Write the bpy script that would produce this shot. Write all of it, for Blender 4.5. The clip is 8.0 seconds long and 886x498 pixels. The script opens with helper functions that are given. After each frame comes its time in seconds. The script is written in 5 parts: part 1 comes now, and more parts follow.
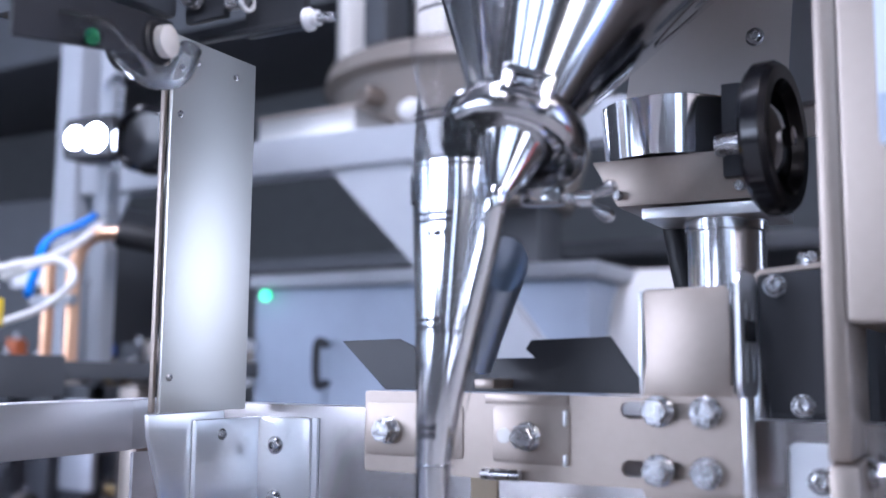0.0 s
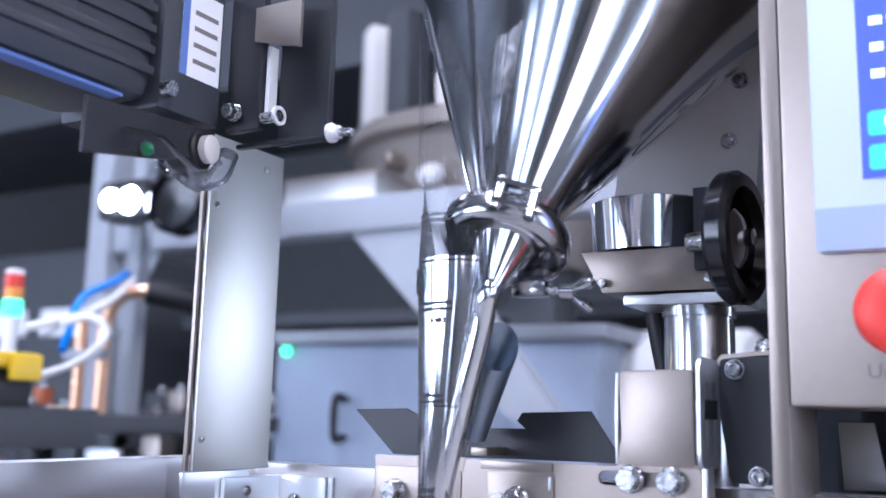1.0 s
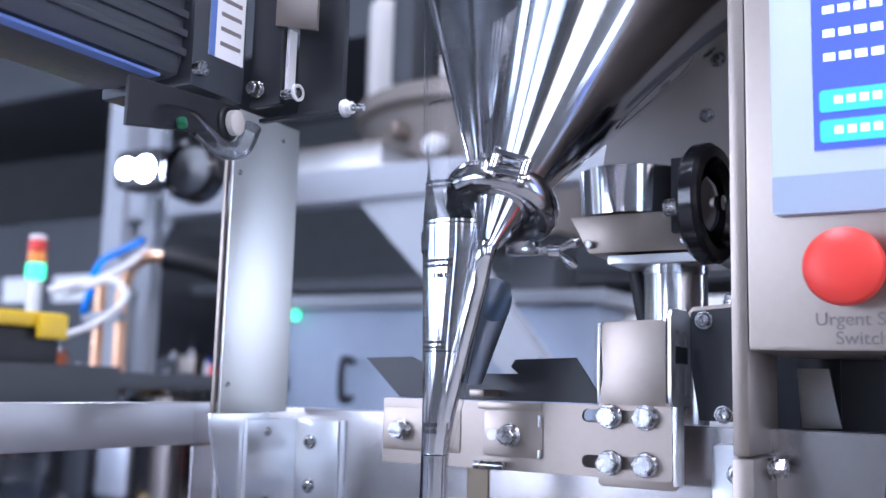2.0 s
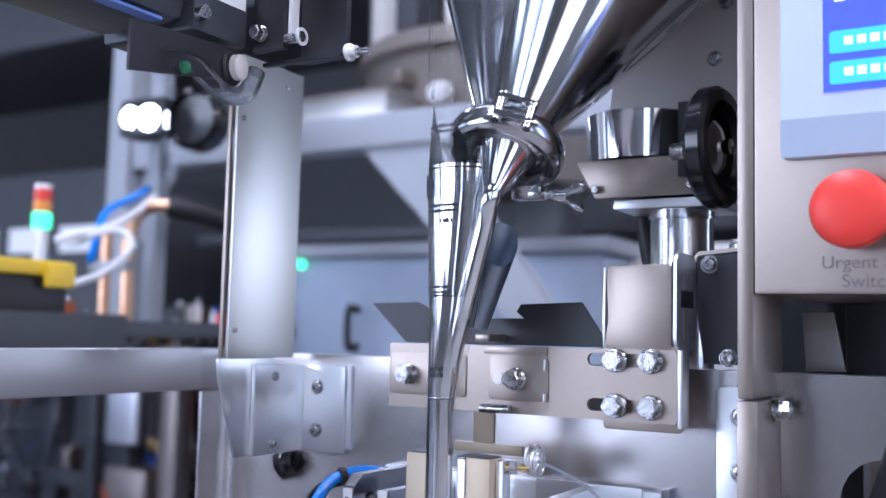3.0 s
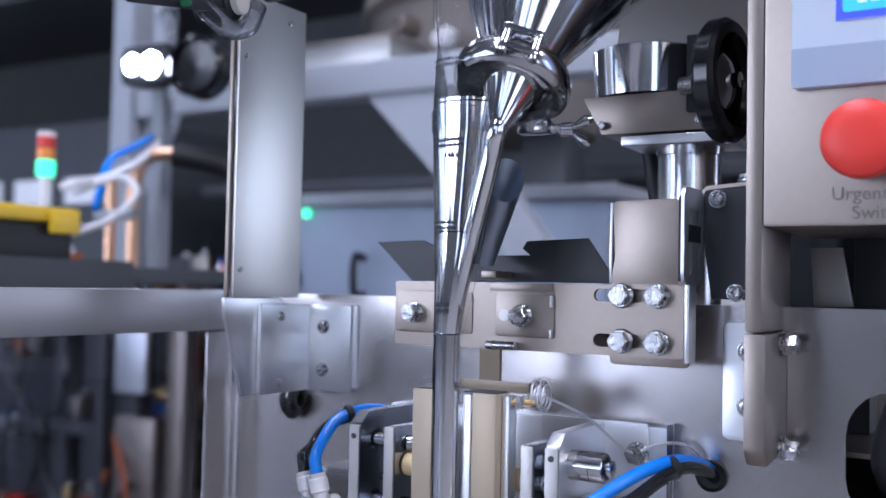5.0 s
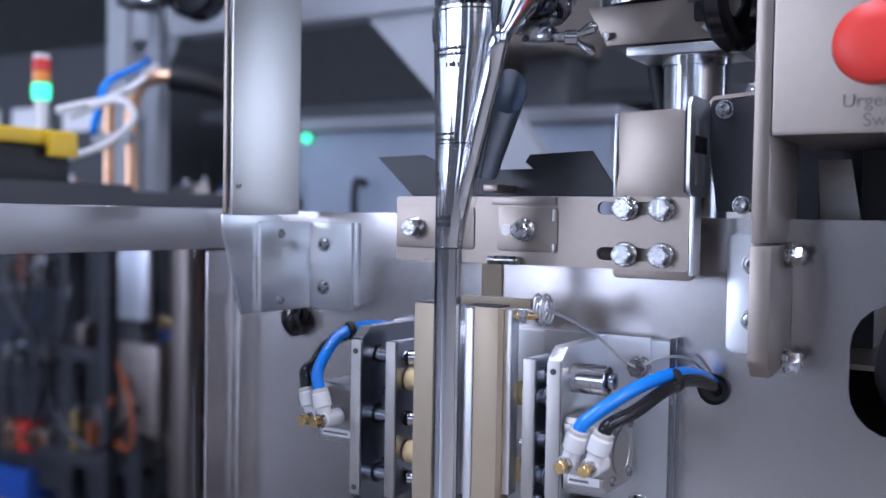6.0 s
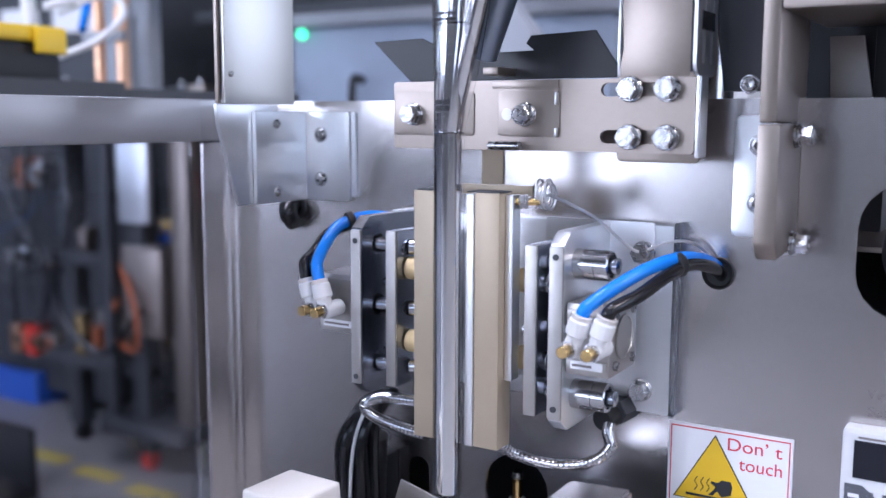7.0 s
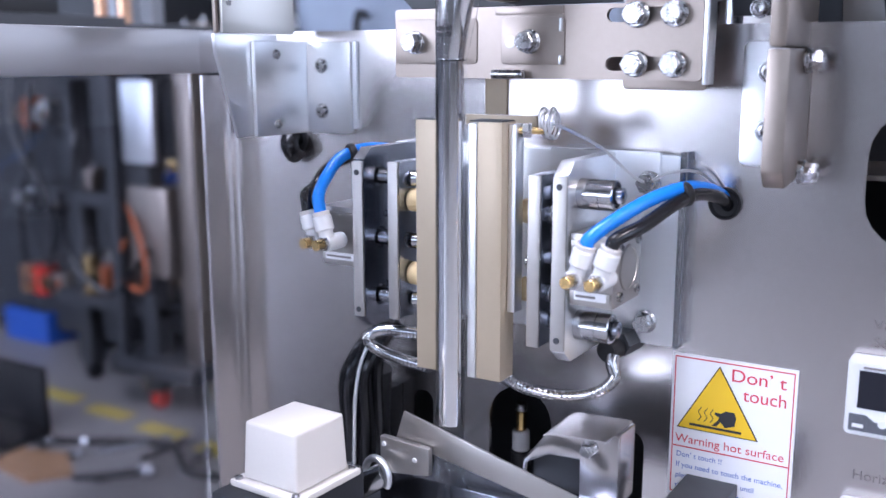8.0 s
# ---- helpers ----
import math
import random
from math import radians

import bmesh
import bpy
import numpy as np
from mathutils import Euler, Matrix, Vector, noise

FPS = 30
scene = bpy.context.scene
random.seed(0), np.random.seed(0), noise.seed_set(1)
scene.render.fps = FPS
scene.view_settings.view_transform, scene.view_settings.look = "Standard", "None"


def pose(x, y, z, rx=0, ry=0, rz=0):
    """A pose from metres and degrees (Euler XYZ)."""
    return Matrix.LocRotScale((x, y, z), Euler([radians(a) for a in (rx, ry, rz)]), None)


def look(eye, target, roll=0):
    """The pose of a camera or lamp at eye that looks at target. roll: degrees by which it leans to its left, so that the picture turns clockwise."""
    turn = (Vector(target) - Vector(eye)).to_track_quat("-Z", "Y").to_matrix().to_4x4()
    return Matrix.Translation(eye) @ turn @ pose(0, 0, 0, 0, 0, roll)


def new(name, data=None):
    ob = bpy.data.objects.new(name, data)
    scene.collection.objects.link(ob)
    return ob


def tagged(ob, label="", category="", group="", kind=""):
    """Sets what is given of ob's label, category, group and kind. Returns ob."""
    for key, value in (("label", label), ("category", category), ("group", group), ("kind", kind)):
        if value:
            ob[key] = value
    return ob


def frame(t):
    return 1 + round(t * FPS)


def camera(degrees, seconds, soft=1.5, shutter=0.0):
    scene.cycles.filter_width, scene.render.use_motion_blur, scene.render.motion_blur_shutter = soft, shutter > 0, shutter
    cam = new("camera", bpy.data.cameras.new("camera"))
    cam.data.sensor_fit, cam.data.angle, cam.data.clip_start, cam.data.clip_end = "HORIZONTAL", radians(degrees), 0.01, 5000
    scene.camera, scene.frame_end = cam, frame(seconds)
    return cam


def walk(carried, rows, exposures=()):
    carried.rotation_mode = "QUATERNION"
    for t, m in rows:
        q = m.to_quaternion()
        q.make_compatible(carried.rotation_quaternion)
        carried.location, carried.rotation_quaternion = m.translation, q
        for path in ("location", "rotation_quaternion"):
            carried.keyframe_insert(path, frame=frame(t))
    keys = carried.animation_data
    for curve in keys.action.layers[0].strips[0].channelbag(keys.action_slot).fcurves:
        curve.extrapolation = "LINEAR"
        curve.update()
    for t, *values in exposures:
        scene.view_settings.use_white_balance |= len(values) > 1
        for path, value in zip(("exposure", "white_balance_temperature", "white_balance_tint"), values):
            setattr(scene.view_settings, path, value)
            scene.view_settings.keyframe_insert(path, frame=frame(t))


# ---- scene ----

# ---------------------------------------------------------------- camera
cam = camera(48.77, 8.0, 1.5)
cam.data.dof.use_dof = True
cam.data.dof.focus_distance = 0.56
cam.data.dof.aperture_fstop = 5.6
ROWS = [
    (0.0, 0.1896, -0.4608, 1.0830, 29.01, 6.74, 0.45),
    (0.5, 0.1910, -0.4635, 1.0860, 29.08, 10.15, 0.88),
    (1.0, 0.2308, -0.5149, 1.0922, 30.31, 9.69, 1.41),
    (1.2, 0.2490, -0.5395, 1.0855, 30.60, 9.80, 1.52),
    (2.3, 0.2628, -0.5660, 1.0780, 30.55, 6.92, 1.54),
    (2.5, 0.2630, -0.5662, 1.0774, 30.63, 6.37, 1.52),
    (3.0, 0.2617, -0.5647, 1.0758, 30.77, 4.97, 1.42),
    (3.5, 0.2608, -0.5628, 1.0735, 30.85, 3.41, 1.24),
    (4.0, 0.2600, -0.5619, 1.0710, 30.88, 2.01, 0.97),
    (4.2, 0.2598, -0.5610, 1.0700, 30.95, 1.25, 0.98),
    (5.3, 0.2592, -0.5604, 1.0658, 31.05, 2.42, 1.25),
    (5.5, 0.2587, -0.5597, 1.0652, 31.14, 1.35, 1.19),
    (6.0, 0.2557, -0.5538, 1.0573, 31.05, -1.91, 0.99),
    (6.5, 0.2543, -0.5506, 1.0551, 31.08, -3.93, 0.68),
    (7.0, 0.2507, -0.5443, 1.0479, 31.04, -7.64, 0.23),
    (7.5, 0.2503, -0.5407, 1.0448, 31.25, -9.90, 0.04),
    (8.0, 0.2504, -0.5378, 1.0413, 31.51, -11.08, -0.04),
]
walk(cam, [(t, pose(x, y, z, 90 + pitch, 0, yaw) @ pose(0, 0, 0, 0, 0, roll)) for t, x, y, z, yaw, pitch, roll in ROWS],
     [(0.0, 0.05, 5680, 18), (1.0, 0.10, 5570, 18), (2.5, -0.07, 5570, 18), (4.0, -0.40, 5660, 18), (6.0, -0.54, 5620, 18), (7.0, -0.14, 5720, 18), (8.0, 0.13, 5770, 18)])

# ---------------------------------------------------------------- world and lights
world = bpy.data.worlds.new("world")
scene.world = world
world.use_nodes = True
bg = world.node_tree.nodes["Background"]
sky = world.node_tree.nodes.new("ShaderNodeTexSky")
sky.sky_type, sky.sun_disc, sky.sun_elevation = "NISHITA", False, radians(40)
world.node_tree.links.new(sky.outputs[0], bg.inputs[0])
bg.inputs[1].default_value = 0.1


def area_lamp(name, place, target, sx, sy, watts, colour):
    data = bpy.data.lights.new(name, "AREA")
    data.shape, data.size, data.size_y, data.energy, data.color = "RECTANGLE", sx, sy, watts, colour
    ob = new(name, data)
    ob.matrix_world = look(place, target)
    return ob


# unseen lamps added to light the machine, at added windows and roof tubes
area_lamp("window_light", (-3.75, -4.7, 1.75), (-3.4, 0, 1.5), 3.0, 2.0, 140, (0.88, 0.92, 1.0))
area_lamp("window_light", (-2.0, -4.85, 1.25), (0, 0, 1.02), 1.0, 0.9, 12, (0.88, 0.92, 1.0))
area_lamp("window_light", (4.7, -2.9, 2.1), (0, 0, 1.2), 1.3, 2.4, 22, (1.0, 0.92, 0.84))
area_lamp("window_light", (4.7, 4.9, 1.3), (0, 1.6, 1.1), 3.0, 1.4, 56, (0.92, 0.93, 1.0))
area_lamp("tube_light", (-0.4, -1.2, 3.55), (-0.4, -1.2, 0), 0.3, 2.4, 130, (0.92, 0.93, 1.0))
area_lamp("tube_light", (-2.6, 1.4, 3.55), (-2.6, 1.4, 0), 0.3, 2.4, 19, (0.92, 0.93, 1.0))
area_lamp("tube_light", (2.6, -0.8, 3.55), (2.6, -0.8, 0), 0.3, 2.4, 130, (1.0, 0.90, 0.82))


# ---------------------------------------------------------------- materials
def material(name, colour, rough=0.5, metal=0.0, grain=0.0, scale=60.0, bump=0.0, stretch=(1, 1, 1), stain=0.0,
             coat=0.0, emit=0.0, glass=0.0, ior=1.45, alpha=1.0, spread=0.0):
    """A surface with fine grain (colour, gloss and relief) and large soft stains."""
    m = bpy.data.materials.new(name)
    m.use_nodes = True
    nt = m.node_tree
    b = nt.nodes["Principled BSDF"]
    b.inputs["Base Color"].default_value = (*colour, 1)
    b.inputs["Roughness"].default_value = rough
    b.inputs["Metallic"].default_value = metal
    b.inputs["Coat Weight"].default_value = coat
    b.inputs["Transmission Weight"].default_value = glass
    b.inputs["IOR"].default_value = ior
    b.inputs["Alpha"].default_value = alpha
    if emit:
        b.inputs["Emission Color"].default_value = (*colour, 1)
        b.inputs["Emission Strength"].default_value = emit
    if grain or bump or stain:
        co = nt.nodes.new("ShaderNodeTexCoord")
        mp = nt.nodes.new("ShaderNodeMapping")
        mp.inputs["Scale"].default_value = stretch
        nt.links.new(co.outputs["Object"], mp.inputs[0])
        fine = nt.nodes.new("ShaderNodeTexNoise")
        fine.inputs["Scale"].default_value, fine.inputs["Detail"].default_value = scale, 6
        nt.links.new(mp.outputs[0], fine.inputs["Vector"])
        broad = nt.nodes.new("ShaderNodeTexNoise")
        broad.inputs["Scale"].default_value, broad.inputs["Detail"].default_value = 9.0, 4
        nt.links.new(co.outputs["Object"], broad.inputs["Vector"])
        mixed = nt.nodes.new("ShaderNodeMath")
        mixed.operation = "MULTIPLY_ADD"
        mixed.inputs[1].default_value = grain
        nt.links.new(fine.outputs[0], mixed.inputs[0])
        st = nt.nodes.new("ShaderNodeMath")
        st.operation = "MULTIPLY_ADD"
        st.inputs[1].default_value, st.inputs[2].default_value = stain, 1.0 - 0.5 * (grain + stain)
        nt.links.new(broad.outputs[0], st.inputs[0])
        nt.links.new(st.outputs[0], mixed.inputs[2])
        tint = nt.nodes.new("ShaderNodeVectorMath")
        tint.operation = "SCALE"
        tint.inputs[0].default_value = colour
        nt.links.new(mixed.outputs[0], tint.inputs["Scale"])
        nt.links.new(tint.outputs[0], b.inputs["Base Color"])
        gloss = nt.nodes.new("ShaderNodeMath")
        gloss.operation = "MULTIPLY_ADD"
        gloss.inputs[1].default_value, gloss.inputs[2].default_value = 0.6 * rough * (grain + 1.5 * stain + 0.2), rough * (1 - 0.3 * (grain + 1.5 * stain + 0.2))
        nt.links.new(fine.outputs[0], gloss.inputs[0])
        nt.links.new(gloss.outputs[0], b.inputs["Roughness"])
        if bump:
            bp = nt.nodes.new("ShaderNodeBump")
            bp.inputs["Strength"].default_value, bp.inputs["Distance"].default_value = bump, 0.0006
            nt.links.new(fine.outputs[0], bp.inputs["Height"])
            nt.links.new(bp.outputs[0], b.inputs["Normal"])
    return m


def thin_clear(name, colour, rough, ior, wavy=0.25):
    """A thin clear sheet: it lets light straight through and mirrors a little of it."""
    m = bpy.data.materials.new(name)
    m.use_nodes = True
    nt = m.node_tree
    nt.nodes.remove(nt.nodes["Principled BSDF"])
    clear, gloss = nt.nodes.new("ShaderNodeBsdfTransparent"), nt.nodes.new("ShaderNodeBsdfGlossy")
    clear.inputs[0].default_value = (*colour, 1)
    gloss.inputs["Roughness"].default_value = rough
    fr, mix = nt.nodes.new("ShaderNodeFresnel"), nt.nodes.new("ShaderNodeMixShader")
    fr.inputs[0].default_value = ior
    wave, bp = nt.nodes.new("ShaderNodeTexNoise"), nt.nodes.new("ShaderNodeBump")
    wave.inputs["Scale"].default_value, bp.inputs["Strength"].default_value, bp.inputs["Distance"].default_value = 45.0, wavy, 0.002
    nt.links.new(wave.outputs[0], bp.inputs["Height"])
    nt.links.new(bp.outputs[0], gloss.inputs["Normal"])
    nt.links.new(fr.outputs[0], mix.inputs[0])
    nt.links.new(clear.outputs[0], mix.inputs[1])
    nt.links.new(gloss.outputs[0], mix.inputs[2])
    nt.links.new(mix.outputs[0], nt.nodes["Material Output"].inputs[0])
    return m


M = {
    "brushed": material("brushed_steel", (0.58, 0.57, 0.58), 0.42, 1, 0.04, 90, 0.008, (1, 1, 30), 0.08),
    "brushed_v": material("brushed_steel_upright", (0.62, 0.59, 0.585), 0.23, 1, 0.05, 110, 0.015, (1.5, 1.5, 24), 0.10),
    "satin": material("satin_steel", (0.335, 0.285, 0.25), 0.40, 1, 0.14, 260, 0.08, (1, 1, 1), 0.12),
    "bright": material("bent_bright_steel", (0.86, 0.87, 0.89), 0.36, 1, 0.05, 120, 0.0, (1, 1, 4), 0.07),
    "post_steel": material("fine_brushed_sheet", (0.58, 0.58, 0.555), 0.40, 1, 0.05, 160, 0.02, (24, 24, 1), 0.07),
    "tube_steel": material("worn_polished_tube", (0.84, 0.84, 0.85), 0.10, 1, 0.1, 60, 0.03, (1, 1, 0.2), 0.1),
    "woven": material("woven_steel_wire", (0.72, 0.72, 0.74), 0.30, 1, 0.2, 900, 0.2, (1, 1, 1), 0.1),
    "chrome": material("polished_steel", (0.74, 0.74, 0.76), 0.12, 1, 0.05, 40, 0.0, (1, 1, 1), 0.06),
    "cast": material("polished_cast_steel", (0.48, 0.48, 0.49), 0.17, 1, 0.1, 90, 0.08, (1, 1, 1), 0.2),
    "zinc": material("zinc_plated_steel", (0.43, 0.43, 0.44), 0.27, 1, 0.35, 260, 0.35, (1, 1, 1), 0.2),
    "alu": material("machined_aluminium", (0.47, 0.45, 0.43), 0.40, 1, 0.12, 200, 0.06, (1, 8, 8), 0.1),
    "dark_plate": material("dark_polished_plate", (0.30, 0.32, 0.37), 0.24, 1, 0.1, 80, 0.03, (1, 1, 1), 0.2),
    "black": material("black_powder_coat", (0.018, 0.019, 0.023), 0.42, 0, 0.2, 500, 0.15, (1, 1, 1), 0.2),
    "gloss_black": material("glossy_black_lacquer", (0.008, 0.008, 0.010), 0.16, 0, 0.1, 200, 0.04, (1, 1, 1), 0.2),
    "shaft": material("ground_steel_shaft", (0.70, 0.70, 0.72), 0.20, 1, 0.06, 90, 0.02, (1, 1, 12), 0.1),
    "rubber": material("black_rubber", (0.012, 0.012, 0.014), 0.5, 0, 0.2, 300, 0.15, (1, 1, 1), 0.2),
    "hose": material("black_glossy_hose", (0.010, 0.010, 0.012), 0.18, 0, 0.1, 100, 0.0),
    "blue_hose": material("blue_polyurethane_hose", (0.02, 0.22, 0.78), 0.22, 0, 0.08, 100, 0.0, (1, 1, 1), 0.1),
    "tan": material("beige_coated_bar", (0.40, 0.33, 0.24), 0.36, 0.25, 0.06, 300, 0.03, (1, 1, 1), 0.08),
    "spacer": material("pale_yellow_phenolic", (0.72, 0.55, 0.30), 0.6, 0, 0.15, 200, 0.1, (1, 1, 1), 0.2),
    "white_plastic": material("white_plastic", (0.70, 0.70, 0.71), 0.38, 0, 0.04, 300, 0.03, (1, 1, 1), 0.06),
    "ivory": material("ivory_abs_plastic", (0.60, 0.57, 0.54), 0.48, 0, 0.04, 500, 0.05, (1, 1, 1), 0.05),
    "brass": material("brass", (0.72, 0.50, 0.22), 0.25, 1, 0.1, 200, 0.05, (1, 1, 1), 0.1),
    "red_plastic": material("red_plastic", (0.72, 0.045, 0.03), 0.42, 0, 0.05, 200, 0.03, (1, 1, 1), 0.08),
    "panel_grey": material("pale_blue_grey_bezel", (0.50, 0.56, 0.64), 0.45, 0, 0.03, 500, 0.03, (1, 1, 1), 0.05),
    "bezel_low": material("grey_blue_bezel_foot", (0.33, 0.39, 0.49), 0.45, 0, 0.03, 500, 0.03, (1, 1, 1), 0.05),
    "lcd": material("lit_blue_screen", (0.07, 0.10, 0.85), 0.3, emit=0.75),
    "lcd_button": material("lit_cyan_button", (0.07, 0.45, 0.95), 0.3, emit=0.8),
    "lcd_text": material("lit_white_bars", (0.75, 0.85, 1.0), 0.3, emit=0.9),
    "dark_screen": material("dark_display", (0.012, 0.013, 0.02), 0.12),
    "digit": material("lit_digit", (0.9, 0.95, 1.0), 0.3, emit=2.0),
    "ink": material("black_print", (0.03, 0.03, 0.035), 0.5),
    "grey_ink": material("grey_engraved_print", (0.20, 0.18, 0.18), 0.5),
    "red_ink": material("red_print", (0.62, 0.06, 0.09), 0.5),
    "blue_ink": material("blue_print", (0.12, 0.2, 0.5), 0.5),
    "paper": material("white_label", (0.82, 0.82, 0.84), 0.42, 0, 0.03, 200, 0.02, (1, 1, 1), 0.04),
    "yellow_ink": material("yellow_print", (0.82, 0.52, 0.02), 0.42, 0, 0.03, 200),
    "yellow": material("yellow_plastic", (0.75, 0.50, 0.02), 0.4, 0, 0.06, 200, 0.05, (1, 1, 1), 0.1),
    "motor": material("dark_grey_cast_paint", (0.045, 0.05, 0.06), 0.38, 0, 0.2, 400, 0.2, (1, 1, 1), 0.2),
    "grey_frame": material("pale_grey_painted_steel", (0.30, 0.315, 0.345), 0.5, 0, 0.1, 40, 0.05, (1, 1, 1), 0.2),
    "grey_cabinet": material("blue_grey_painted_cabinet", (0.30, 0.35, 0.44), 0.45, 0, 0.1, 30, 0.05, (1, 1, 1), 0.25),
    "beige_sheet": material("warm_grey_painted_sheet", (0.72, 0.68, 0.65), 0.42, 0, 0.06, 60, 0.03, (1, 1, 1), 0.12),
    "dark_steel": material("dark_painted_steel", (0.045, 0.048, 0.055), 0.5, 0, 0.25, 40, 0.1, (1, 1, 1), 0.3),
    "copper": material("copper_pipe", (0.70, 0.42, 0.27), 0.3, 1, 0.15, 60, 0.05, (1, 1, 1), 0.25),
    "concrete": material("polished_concrete", (0.30, 0.29, 0.29), 0.45, 0, 0.25, 25, 0.2, (1, 1, 1), 0.35),
    "wall_paint": material("painted_hall_wall", (0.14, 0.145, 0.15), 0.7, 0, 0.3, 8, 0.1, (1, 1, 1), 0.3),
    "roof": material("dark_roof_sheet", (0.11, 0.115, 0.13), 0.7, 0, 0.2, 12, 0.1, (1, 1, 1), 0.3),
    "tape": material("yellow_floor_tape", (0.62, 0.50, 0.12), 0.6, 0, 0.2, 60, 0.05, (1, 1, 1), 0.4),
    "cardboard": material("brown_cardboard", (0.34, 0.2, 0.11), 0.8, 0, 0.15, 60, 0.1, (1, 1, 1), 0.2),
    "orange": material("orange_plastic", (0.48, 0.13, 0.05), 0.45, 0, 0.1, 60),
    "blue_plastic": material("blue_plastic_crate", (0.03, 0.11, 0.50), 0.45, 0, 0.1, 60, 0, (1, 1, 1), 0.2),
    "green_lit": material("lit_green_lamp", (0.08, 0.9, 0.42), 0.3, emit=2.2),
    "amber": material("amber_lamp_lens", (0.72, 0.25, 0.05), 0.25),
    "red_lens": material("red_lamp_lens", (0.60, 0.05, 0.04), 0.25),
    "green": material("green_plastic", (0.03, 0.22, 0.10), 0.3),
    "led": material("lit_led_array", (0.80, 0.88, 1.0), 0.3, emit=70.0),
    "tube_lit": material("lit_added_tube", (0.85, 0.92, 1.0), 0.3, emit=5.0),
    "day": material("glowing_backdrop_sheet", (0.76, 0.87, 1.0), 0.9, emit=3.2),
    "clear": thin_clear("clear_acrylic", (0.93, 0.95, 0.98), 0.03, 1.45),
    "film": thin_clear("clear_plastic_film", (0.975, 0.975, 0.985), 0.06, 1.42),
    "loose_film": thin_clear("creased_plastic_film", (0.90, 0.90, 0.92), 0.10, 1.75, 0.9),
    "scoop": material("blue_tempered_steel", (0.50, 0.56, 0.64), 0.32, 1, 0.08, 80, 0.03, (1, 1, 1), 0.15),
    "tan_metal": material("dull_tan_metal", (0.20, 0.175, 0.155), 0.5, 0.3, 0.1, 40, 0.05, (1, 1, 1), 0.2),
    "pane": thin_clear("clear_guard_pane", (0.80, 0.80, 0.83), 0.03, 1.3, 0.0),
}


# ---------------------------------------------------------------- building helpers
def box(bm, x0, x1, y0, y1, z0, z1, bev=0.0, m=None):
    """A bevelled block between two corners, added to bm."""
    made = bmesh.ops.create_cube(bm, size=1.0, matrix=Matrix.Translation(((x0 + x1) / 2, (y0 + y1) / 2, (z0 + z1) / 2)) @ Matrix.Diagonal((abs(x1 - x0), abs(y1 - y0), abs(z1 - z0), 1)))
    vs = made["verts"]
    if bev:
        es = list({e for v in vs for e in v.link_edges})
        r = bmesh.ops.bevel(bm, geom=es, offset=bev, segments=2, affect="EDGES", profile=0.6)
        vs = list({v for f in r["faces"] for v in f.verts} | {v for v in vs if v.is_valid})
    if m:
        bmesh.ops.transform(bm, matrix=m, verts=[v for v in vs if v.is_valid])
    return bm


def B(*a, **k):
    return box(bmesh.new(), *a, **k)


def lathe(bm, base, axis, profile, n=32, close=True):
    """Turns (radius, height) pairs round an axis that starts at base."""
    axis = Vector(axis).normalized()
    q = axis.to_track_quat("Z", "Y").to_matrix()
    rings = []
    for r, h in profile:
        rings.append([bm.verts.new(Vector(base) + q @ Vector((r * math.cos(2 * math.pi * i / n), r * math.sin(2 * math.pi * i / n), h))) for i in range(n)])
    for a, b in zip(rings, rings[1:]):
        for i in range(n):
            bm.faces.new((a[i], a[(i + 1) % n], b[(i + 1) % n], b[i]))
    if close:
        bm.faces.new(list(reversed(rings[0])))
        bm.faces.new(rings[-1])
    return bm


def rod(p0, p1, r, n=20, bm=None, cham=0.12):
    """A round bar with chamfered ends."""
    p0, p1 = Vector(p0), Vector(p1)
    h = (p1 - p0).length
    c = min(r * cham, h / 4)
    return lathe(bm or bmesh.new(), p0, p1 - p0, [(r - c, 0), (r, c), (r, h - c), (r - c, h)], n)


def hexagon(p0, p1, r, bm=None):
    return rod(p0, p1, r, 6, bm, 0.06)


def spline(points, steps=10):
    """A smooth line through the points."""
    p = [Vector(q) for q in points]
    p = [2 * p[0] - p[1]] + p + [2 * p[-1] - p[-2]]
    out = []
    for i in range(1, len(p) - 2):
        for s in range(steps):
            t = s / steps
            out.append(0.5 * ((2 * p[i]) + (p[i + 1] - p[i - 1]) * t + (2 * p[i - 1] - 5 * p[i] + 4 * p[i + 1] - p[i + 2]) * t * t + (3 * p[i] - p[i - 1] - 3 * p[i + 1] + p[i + 2]) * t ** 3))
    return out + [p[-2]]


def hose(points, r, n=12, steps=10, ridge=0.0, bm=None):
    """A round hose along a smooth line; ridge: the depth of its rings."""
    bm = bm or bmesh.new()
    line = spline(points, steps)
    up, rings = Vector((0.13, 0.21, 0.97)), []
    for i, p in enumerate(line):
        d = (line[min(i + 1, len(line) - 1)] - line[max(i - 1, 0)]).normalized()
        side = d.cross(up).normalized() if abs(d.dot(up)) < 0.98 else d.cross(Vector((1, 0, 0))).normalized()
        up = side.cross(d).normalized()
        rr = r - (ridge if i % 2 else 0)
        rings.append([bm.verts.new(p + rr * (side * math.cos(2 * math.pi * k / n) + up * math.sin(2 * math.pi * k / n))) for k in range(n)])
    for a, b in zip(rings, rings[1:]):
        for k in range(n):
            bm.faces.new((a[k], a[(k + 1) % n], b[(k + 1) % n], b[k]))
    bm.faces.new(rings[0]), bm.faces.new(list(reversed(rings[-1])))
    return bm


